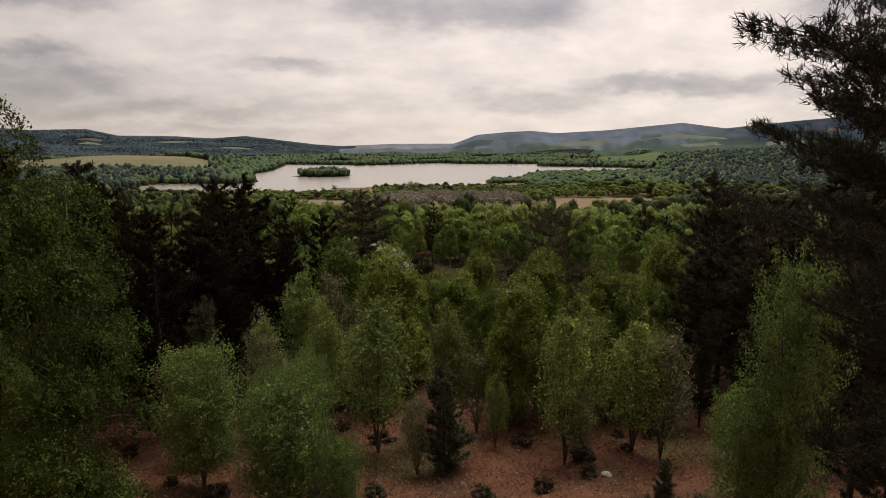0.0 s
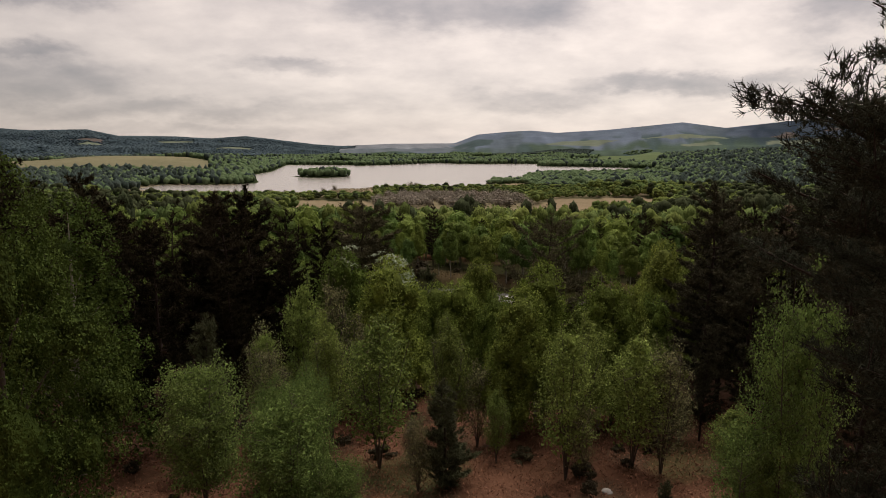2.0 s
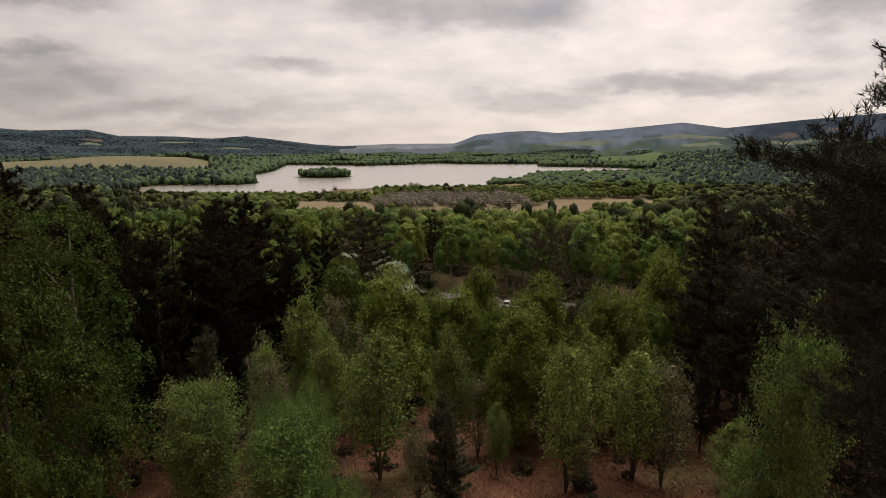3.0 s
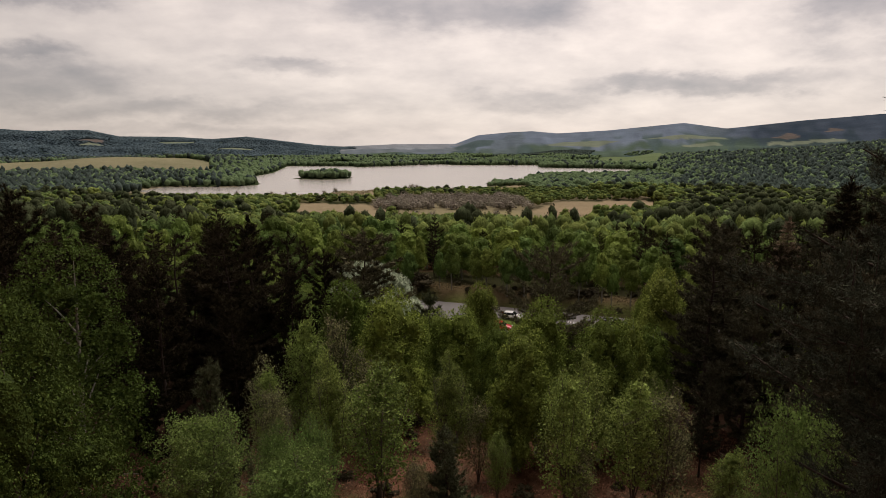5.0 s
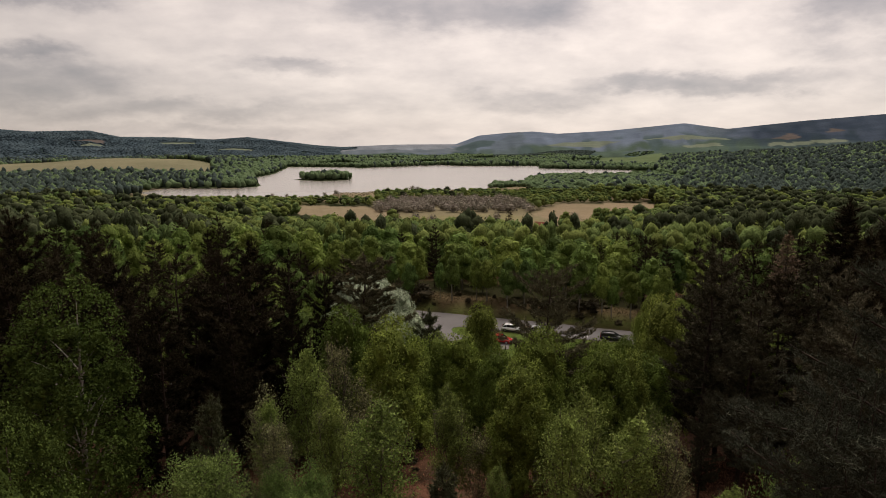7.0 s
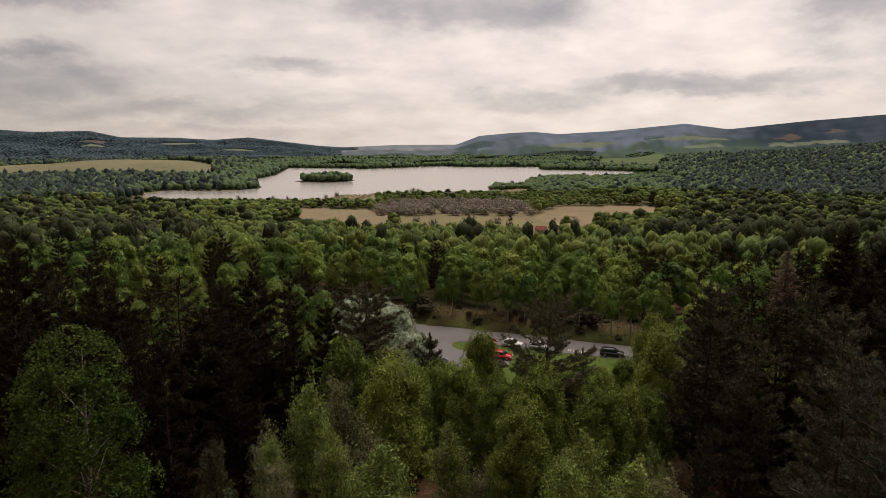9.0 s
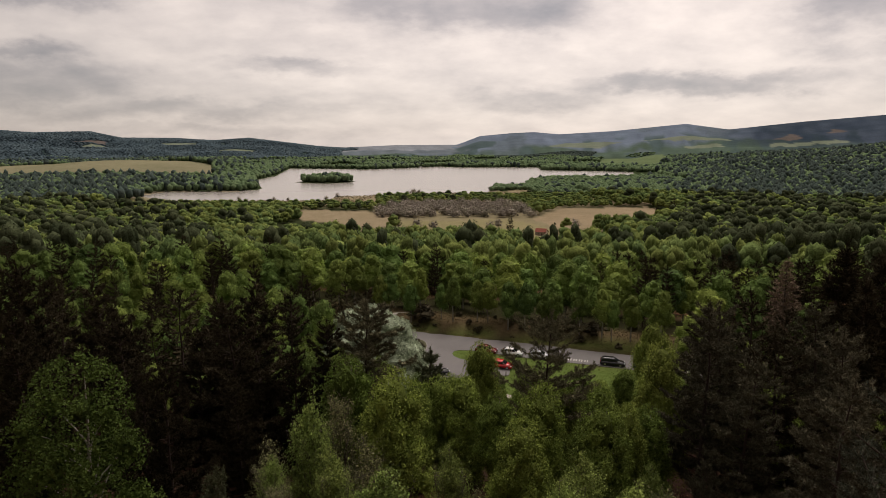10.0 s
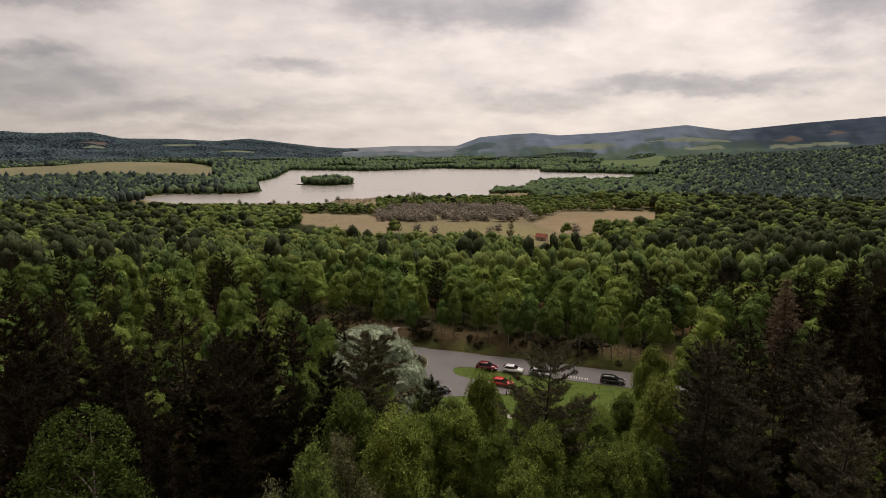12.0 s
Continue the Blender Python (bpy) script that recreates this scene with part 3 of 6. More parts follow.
    for poly in GREEN_FIELDS:
        lay(inside(poly, x, y) * 0.9, (0.175, 0.222, 0.115))
    for poly in PALE_FIELDS:
        lay(inside(poly, x + 25 * mottle, y + 30 * mottle) * 0.9, (0.235, 0.262, 0.195))
    for poly in BROWN_FIELDS:
        lay(inside(poly, x + 20 * mottle, y) * 0.8, (0.180, 0.142, 0.125))
    far = step(2400, 2700, r)[..., None]
    c *= 1 + far * 0.16 * mottle[..., None]
    return c


def build_land():
    front = np.radians(np.arange(-46, 46.01, 0.25))
    rest = np.radians(np.arange(50, 312, 4.0))
    ang = np.concatenate([front, rest])
    rad = np.concatenate([[1.5], np.geomspace(3.5, 2300, 225), np.arange(2325, 4560, 27), np.linspace(4575, 4900, 8)])
    x = rad[:, None] * np.sin(ang)[None]
    y = rad[:, None] * np.cos(ang)[None]
    z = land(x, y)
    n, m = len(rad), len(ang)
    geo = Geo()
    i, j = np.arange(n - 1)[:, None] * m, np.arange(m)[None]
    k = (j + 1) % m
    geo.add(np.stack([x, y, z], -1).reshape(-1, 3), np.stack([i + j, i + m + j, i + m + k, i + k], -1).reshape(-1, 4)[:, ::-1])
    centre = [[0, 0, float(land(0.0, 0.0))]]
    first = np.arange(m)
    geo.add(centre, np.zeros((0, 3), int))
    geo.f.append(np.stack([np.full(m, geo.n - 1), first, (first + 1) % m], 1)[:, ::-1])
    me = geo.mesh("ground", GROUND, True)
    at = me.color_attributes.new("cover", "FLOAT_COLOR", "POINT")
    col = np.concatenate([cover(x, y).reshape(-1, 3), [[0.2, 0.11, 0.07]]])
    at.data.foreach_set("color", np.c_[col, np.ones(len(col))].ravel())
    ob = new("ground", me)
    tagged(ob, "bracken hillside, meadows and moorland hills round a loch", "ground", kind="structure")


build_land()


def build_water():
    bm = bmesh.new()
    for x, y in ((-900, 650), (700, 650), (700, 1900), (-900, 1900)):
        bm.verts.new((x, y, 0))
    bm.faces.new(bm.verts)
    tagged(part("water", bm, WATER), "calm loch water reflecting the clouds, base colour lightened", "water", kind="structure")


build_water()


def sheet(name, points, z, material, thick=0.05):
    """A flat slab with the given outline."""
    bm = bmesh.new()
    f = bm.faces.new([bm.verts.new((x, y, z)) for x, y in points])
    bmesh.ops.recalc_face_normals(bm, faces=bm.faces)
    if f.normal.z < 0:
        f.normal_flip()
    up = bmesh.ops.extrude_face_region(bm, geom=[f])
    bmesh.ops.translate(bm, vec=(0, 0, -thick), verts=[v for v in up["geom"] if isinstance(v, bmesh.types.BMVert)])
    bmesh.ops.recalc_face_normals(bm, faces=bm.faces)
    return part(name, bm, material)


def on_road(s, v):
    """A place by its distance along the car park road and its own y."""
    return s, v - 0.325 * s


ROAD_Z = 35.56
CAR_PARK = [on_road(-48, 123.2), on_road(60, 123.2), on_road(60, 114.8), on_road(14, 114.6), on_road(5.0, 115.1), on_road(3.0, 114.6), on_road(1.7, 113.6), on_road(1.3, 112.2), on_road(1.6, 110.9), (2.6, 109.0), (4.4, 108.0), (12.5, 105.0), (11.6, 100.6),
            (0.5, 99.4), (-12, 98.5), (-12.5, 104), (-9.0, 110.5), (-7.2, 116.5), on_road(-14, 116.0), on_road(-48, 116.0)]
tagged(sheet("road", CAR_PARK, ROAD_Z, ASPHALT), "worn grey asphalt car park and its lane", "car park", kind="structure")
for name, pts in (("footpath", [(2, 95.3), (8.4, 93.6), (13.5, 91.0), (13.1, 89.9), (8.0, 92.4), (1.7, 94.1)]), ("footpath", [(29.5, 86.9), (34.6, 83.9), (34.1, 82.9), (29.1, 85.9)])):
    zz = float(np.max(land(np.array([p[0] for p in pts]), np.array([p[1] for p in pts])))) + 0.05
    tagged(sheet(name, pts, zz, GRAVEL, 0.4), "pale gravel path in the grass", "path", kind="structure")


def trail():
    """A trodden trail that climbs the bank behind the car park."""
    geo = Geo()
    s = np.linspace(0, 1, 24)
    x = -10.1 - 2.3 * np.sin(s * 3.1) + 3.4 * step(0.6, 1.0, s)
    y = 127.2 + 10.2 * s - 1.6 * step(0.6, 1, s)
    left, right = np.stack([x - 0.8, y, land(x - 0.8, y) + 0.12], 1), np.stack([x + 0.8, y, land(x + 0.8, y) + 0.12], 1)
    v = np.stack([left, right], 1).reshape(-1, 3)
    k = np.arange(23)[:, None] * 2
    geo.add(v, np.concatenate([k, k + 1, k + 3, k + 2], 1))
    tagged(part("trail", geo, GRAVEL), "narrow trodden gravel trail climbing a bank", "path", kind="structure")


trail()


def planted_island():
    """A small kerbed bed beside the willow."""
    points = [(-5.7 + 1.7 * math.cos(a), 115.6 + 3.9 * math.sin(a)) for a in np.linspace(0, 2 * math.pi, 28)[:-1]]
    tagged(sheet("kerbed_bed", [(-5.7 + (x + 5.7) * 1.09, 115.6 + (y - 115.6) * 1.05) for x, y in points], ROAD_Z + 0.11, CONCRETE, 0.2), "oval concrete kerb round a planted bed on the asphalt", "kerb", kind="structure")
    tagged(sheet("bed_soil", points, ROAD_Z + 0.15, BED_SOIL, 0.1), "mossy soil with low planting inside a kerb", "bed", kind="structure")


planted_island()


# ---------------------------------------------------------------- trees
def broad_envelope(u):
    return np.sqrt(np.clip(1 - ((u - 0.30) / 0.74) ** 2, 0, 1))


def broadleaf(seed, height, radius, clumps, per_clump, leaf, bark, leaf_mat, base=0.2, clump_size=0.3, weeping=0.2, stems=1, limbs_apart=0, sides=7, envelope=broad_envelope, flat=0.8, blade=0.7, inner=0.22, lit=0.35, thin=False, mass=2, spread=(0.42, 0.86)):
    """Meshes of a tree: trunk, some limbs of their own, and a crown of leaf clumps at the limbs' ends, each clump leafy on its outer side.
    inner: how much leaf fills the inside of the clumps; lit: how far the leaves' faces stray from facing outward."""
    rng = np.random.default_rng(seed)
    trunk, crown, apart = Geo(), Geo(), []
    lean = rng.normal(size=2) * 0.03 * height
    s = np.linspace(0, 1, 4 if thin else 9)
    q = len(s)
    stem_paths = []
    for k in range(stems):
        off = rng.normal(size=2) * 0.12 * radius * (k > 0)
        tip = lean + off * 4
        wob = np.cumsum(rng.normal(size=(q, 2)) * 0.012 * height, 0) * s[:, None]
        path = np.c_[off + np.outer(s, tip) + wob, s * height * (0.97 if k == 0 else rng.uniform(0.75, 0.93)) - 0.3 * (s == 0)]
        stem_paths.append(path)
        r0 = 0.011 * height * (1 if k == 0 else 0.6) / (1 + 0.25 * (stems - 1))
        tube(trunk, path, r0 * (1 - s) ** 0.8 + 0.012, sides if k == 0 else min(5, sides))
    n = clumps
    u = (np.arange(n) + rng.uniform(0, 1, n)) / n
    ang = np.arange(n) * 2.39996 + rng.uniform(-0.6, 0.6, n)
    rho = radius * envelope(u) * rng.uniform(spread[0], spread[1], n) * (1 + 0.15 * np.sin(2 * ang + seed) + 0.1 * np.sin(3 * ang + 2 * seed))
    rc = clump_size * radius * rng.uniform(0.75, 1.3, n) * (0.5 + 0.5 * np.clip((1 - u) * 2.5, 0, 1))
    z = height * (base + (1 - base) * u)
    z = np.minimum(z, height - rc * flat * 0.8)
    dx, dy = np.interp(z / height, s, stem_paths[0][:, 0]), np.interp(z / height, s, stem_paths[0][:, 1])
    centre = np.stack([dx + rho * np.cos(ang), dy + rho * np.sin(ang), z], 1)
    for k in range(n):
        path0 = stem_paths[k % stems]
        hz = min(max(0.12 * height, z[k] - 0.75 * rho[k] - 0.04 * height), path0[-1, 2] * rng.uniform(0.6, 0.95))
        start = np.array([np.interp(hz, path0[:, 2], path0[:, a]) for a in range(3)])
        t = np.linspace(0, 1, 3 if thin else 5)[:, None]
        mid = start * (1 - t) + centre[k] * t
        mid[:, 2] += 0.12 * rho[k] * np.sin(t[:, 0] * np.pi)
        rad = 0.0042 * height * (1 - 0.75 * t[:, 0]) * (0.6 + 0.4 * (1 - u[k]))
        if limbs_apart and k % max(1, n // limbs_apart) == 0 and len(apart) < limbs_apart:
            g = Geo(); tube(g, mid, rad * 1.3, 5); apart.append(g)
        elif not thin or k % 2 == 0:
            tube(trunk, mid, rad, 4 if sides > 5 else 3)
    m = n * per_clump
    who = np.repeat(np.arange(n), per_clump)
    mean = np.array([dx.mean(), dy.mean(), height * (base + 0.35 * (1 - base))])
    away = unit(centre - mean)
    d = unit(rng.normal(size=(m, 3)) * 0.85 + 0.75 * away[who] + np.array([0, 0, 0.25]))
    reach = rng.uniform(0.45, 1.05, (m, 1)) ** 0.6
    at = centre[who] + d * reach * np.array([1, 1, flat]) * rc[who][:, None]
    droop = rng.exponential(1, m) * weeping * rc[who] * (rng.uniform(0, 1, m) < 0.4) * (d[:, 2] < 0.3)
    at[:, 2] -= droop
    at[:, 2] = np.maximum(at[:, 2], 0.05 * height)
    face = unit(d + 0.35 * away[who] + np.array([0, 0, 0.45]))
    leaves(crown, at, leaf, rng, blade, hang=0.3 + weeping, outward=face, stray=lit)
    if inner and thin:
        lumps(crown, centre, np.outer(rc * inner, [1, 1, flat]), rng, mass)
    elif inner:
        m = int(m * inner)
        who = rng.integers(0, n, m)
        at = centre[who] + unit(rng.normal(size=(m, 3))) * rng.uniform(0, 0.75, (m, 1)) * np.array([1, 1, flat]) * rc[who][:, None]
        leaves(crown, at, leaf * 2.0, rng, 0.8, hang=0.3)
    out = [("trunk", trunk.mesh("trunk", bark, True)), ("crown", crown.mesh("crown", leaf_mat))]
    return out + [("limb", g.mesh("limb", bark, True)) for g in apart]


def conifer(seed, height, radius, whorls, per_whorl, tuft, blades, bark, leaf_mat, base=0.25, droop=0.0, lift=0.25, shape=0.8, width=0.14, twigs=5, limbs_apart=0, dead=0, ragged=0.25, sides=7, dense=0.0, long=()):
    """Meshes of a conifer: trunk, whorls of boughs with side twigs, and tufts of needles along them. long: more boughs, (height, azimuth, length, rise)."""
    rng = np.random.default_rng(seed)
    trunk, crown, apart = Geo(), Geo(), []
    s = np.linspace(0, 1, 9)
    wob = np.cumsum(rng.normal(size=(9, 2)) * 0.008 * height, 0) * s[:, None]
    stem = np.c_[wob, s * height - 0.3 * (s == 0)]
    tube(trunk, stem, 0.0115 * height * (1 - s) ** 0.85 + 0.015, sides)
    at, way, pads = [], [], []
    def tufts_on(path, count, start):
        t = rng.uniform(start, 1.0, count); t[-1] = 1.0
        p = np.stack([np.interp(t, np.linspace(0, 1, len(path)), path[:, a]) for a in range(3)], 1)
        d = unit(path[-1] - path[0])[None] * 0.8 + np.array([[0, 0, 0.55]]) + 0.35 * rng.normal(size=(count, 3))
        at.append(p + rng.normal(size=p.shape) * 0.02 * radius); way.append(d)
    def bough(h, a, ln, u, rise, sag, own, sway=0.12):
        c0 = np.array([np.interp(h, stem[:, 2], stem[:, k]) for k in range(3)])
        out = np.array([np.cos(a), np.sin(a), 0])
        t = np.linspace(0, 1, 6)
        z = ln * (rise * t ** 1.8 - sag * t + 0.35 * (u ** 2) * t)
        side = np.array([-out[1], out[0], 0]) * ln * rng.uniform(-sway, sway)
        path = c0 + np.outer(t * ln, out) + np.outer(t ** 2, side) + np.c_[0 * t, 0 * t, z]
        rad = 0.0034 * height * (1 - u * 0.6) * (1 - 0.85 * t) + 0.006
        if own:
            g = Geo(); tube(g, path, rad * 1.2, 5); apart.append(g)
        else:
            tube(trunk, path, rad, 4 if sides > 5 else 3)
        if dense:
            for f in (0.42, 0.62, 0.8):
                pads.append([*[np.interp(f, t, path[:, k]) for k in range(3)], ln * 0.13 * dense])
        tufts_on(path, max(2, int(tuft * ln / radius * 0.6)), 0.2)
        for q in range(max(1, int(twigs * ln / radius + 0.5))):
            f = rng.uniform(0.15, 0.95)
            p0 = np.array([np.interp(f, t, path[:, k]) for k in range(3)])
            turn = a + rng.choice([-1, 1]) * rng.uniform(0.4, 1.1)
            tl = min(ln * rng.uniform(0.18, 0.42) * (1.15 - f * 0.6), 0.45 * radius)
            p1 = p0 + tl * np.array([np.cos(turn), np.sin(turn), rng.uniform(0.0, 0.35) + rise * 0.5 - sag * 0.3])
            twig = np.linspace(p0, p1, 3)
            tube(trunk, twig, [0.012, 0.009, 0.005], 3)
            tufts_on(twig, max(2, int(tuft * tl / radius)), 0.15)
    for w in range(whorls):
        u = min(max((w + rng.uniform(-0.3, 0.3)) / whorls, 0.0), 0.985)
        length = radius * (1 - u) ** shape * np.clip(0.45 + u / 0.22, 0, 1) + 0.05 * radius
        for b in range(per_whorl):
            a = (b + 0.37 * w * 2.4) * 2 * np.pi / per_whorl + rng.uniform(-0.4, 0.4)
            own = len(apart) < limbs_apart and b == w % per_whorl
            bough(height * (base + (1 - base) * u), a, length * rng.uniform(1 - 1.6 * ragged, 1 + ragged), u, lift, droop, own)
    for h, a, ln, rise in long:
        bough(h, radians(a), ln, 0.5, rise, 0.0, True, 0.03)
        for q in range(7):                                     # upright shoots on the outer half
            out = np.array([math.cos(radians(a)), math.sin(radians(a))])
            f = rng.uniform(0.5, 1.0)
            foot = np.array([*(stem[5, :2] + out * ln * f + rng.normal(size=2) * 0.18), h + ln * (rise * f ** 1.8 + 0.0875 * f)])
            shoot = np.linspace(foot, foot + np.array([*(rng.normal(size=2) * 0.15), rng.uniform(0.5, 1.1)]), 3)
            tube(trunk, shoot, [0.014, 0.010, 0.005], 3)
            tufts_on(shoot, 14, 0.1)
    for k in range(dead):
        h = height * rng.uniform(0.1, base + 0.08)
        c0 = np.array([np.interp(h, stem[:, 2], stem[:, a]) for a in range(3)])
        a, ln = rng.uniform(0, 6.28), radius * rng.uniform(0.3, 0.75)
        t = np.linspace(0, 1, 4)
        tube(trunk, c0 + np.c_[t * ln * np.cos(a), t * ln * np.sin(a), -0.15 * ln * t], 0.02 * (1 - 0.8 * t) + 0.004, 3)
    lead = np.linspace(stem[-2], stem[-1] + [0, 0, 0.02 * height], 3)
    tufts_on(lead, max(4, tuft // 2), 0.2)
    at, way = np.concatenate(at), np.concatenate(way)
    if pads:
        pads = np.array(pads)
        lumps(crown, pads[:, :3], np.outer(pads[:, 3], [1.2, 1.2, 0.5]), rng, 1, 0.5)
    size = width * 2.2
    needles(crown, at, way, size, width * 0.22 if blades > 8 else width * 0.42, blades, rng)
    out = [("trunk", trunk.mesh("trunk", bark, True)), ("crown", crown.mesh("crown", leaf_mat))]
    return out + [("limb", g.mesh("limb", bark, True)) for g in apart]


def dome(u):
    return np.sqrt(np.clip(1 - u ** 2, 0, 1)) ** 0.9


def lobes_of(rng, height, radius, base, side, axis, reach, sizes, tall):
    """Masses of a crown: centre and half sizes. axis: (height, width, depth) shares of those on the stem; side: how many stand round it."""
    deep = height * (1 - base)
    rows = []
    for h, w, d in axis:
        rows.append([*(rng.normal(size=2) * 0.07 * radius), height * base + deep * h, radius * w, radius * w, deep * d])
    for k in range(side):
        a = k * 2.39996 + rng.uniform(-0.5, 0.5)
        f = (k + rng.uniform(0.1, 0.9)) / side
        h = 0.12 + 0.68 * f
        out = radius * rng.uniform(*reach) * (1.12 - 0.55 * f ** 1.8)
        r = radius * rng.uniform(*sizes) * (1.1 - 0.2 * f)
        rows.append([out * math.cos(a), out * math.sin(a), height * base + deep * h, r, r, r * tall * rng.uniform(0.85, 1.2)])
    rows = np.array(rows)
    rows[:, 2] = np.minimum(rows[:, 2], height - rows[:, 5] * 0.95)
    return rows


def leafy_shell(geo, rows, rng, cards, leaf, blade, hang, stray, level, fill, up=0.3, ragged=0.1):
    """Leaves over the outer side of the masses, and a leafy inside behind them."""
    c, half = rows[:, :3], rows[:, 3:]
    mean = c.mean(0)
    if level:
        lumps(geo, c, half * fill, rng, level, 0.16)
    elif fill:                                                 # a leafy inside
        m = int(cards * 0.42)
        who = rng.integers(0, len(rows), m)
        leaves(geo, c[who] + unit(rng.normal(size=(m, 3))) * half[who] * rng.uniform(0.2, fill, (m, 1)), leaf * 2.0, rng, max(blade, 0.4), 0.3)
    want, at, face = cards, [], []
    share = (half[:, 0] * half[:, 2]); share = share / share.sum()
    while want > 0:
        m = int(want * 2.2) + 20
        who = rng.choice(len(rows), m, p=share)
        d = unit(rng.normal(size=(m, 3)) + np.array([0, 0, 0.15]))
        p = c[who] + d * half[who] * (1.04 - ragged * np.abs(rng.normal(size=(m, 1))))
        inner = (((p[:, None] - c[None]) / half[None]) ** 2).sum(-1)
        inner[np.arange(m), who] = 9
        keep = inner.min(1) > 0.72
        got = np.where(keep)[0][:want]
        at.append(p[got]); face.append(unit(unit(d[got] / half[who[got]]) + 0.45 * unit(p[got] - mean) + np.array([0, 0, up])))
        want -= len(got)
    leaves(geo, np.concatenate(at), leaf, rng, blade, hang, outward=np.concatenate(face), stray=stray)


def strands(geo, rows, rng, count, per, leaf, blade, length, fall=1.0, out=0.35, stray=0.45, up=0.35, clump=0.0):
    """Sprays of leaves that start on the outer side of the masses; fall: 1 hangs straight down, below 0 rises; clump: how far leaves stand off their spray."""
    c, half = rows[:, :3], rows[:, 3:]
    mean = c.mean(0)
    share = half[:, 0] * half[:, 2]
    share = share / share.sum()
    at, face, want = [], [], count
    while want > 0:
        m = int(want * 2.2) + 20
        who = rng.choice(len(rows), m, p=share)
        d = unit(rng.normal(size=(m, 3)) + np.array([0, 0, 0.35]))
        p = c[who] + d * half[who]
        inner = (((p[:, None] - c[None]) / half[None]) ** 2).sum(-1)
        inner[np.arange(m), who] = 9
        got = np.where(inner.min(1) > 0.8)[0][:want]
        at.append(p[got]); face.append(unit(d[got] / half[who[got]]))
        want -= len(got)
    p, n = np.concatenate(at), np.concatenate(face)
    flat = unit(n * np.array([1, 1, 0]) + 1e-6)
    t = ((np.arange(per) + 0.2) / per)[None, :, None]
    reach = (length * rng.uniform(0.45, 1.3, count) * (0.4 + 0.6 * np.clip(1 - n[:, 2], 0, 1)))[:, None, None]
    drop = np.array([0, 0, -fall])
    pos = p[:, None] + flat[:, None] * out * reach * t * (1.4 - 0.6 * t) + drop * reach * t ** 1.4
    pos = pos + rng.normal(size=pos.shape) * (clump or leaf * 0.55)
    aim = np.repeat(unit(n + 0.5 * unit(p - mean) + np.array([0, 0, up])), per, 0)
    leaves(geo, pos.reshape(-1, 3), leaf, rng, blade, 0.7 * fall, outward=aim, stray=stray)


BIRCH_AXIS = ((0.24, 0.80, 0.27), (0.50, 0.76, 0.27), (0.76, 0.56, 0.22))
GREAT_AXIS = ((0.22, 0.52, 0.20), (0.52, 0.52, 0.24), (0.80, 0.58, 0.20))
ROUND_AXIS = ((0.40, 0.80, 0.34), (0.72, 0.66, 0.26))
DOME_AXIS = ((0.30, 0.86, 0.42), (0.55, 0.62, 0.40))


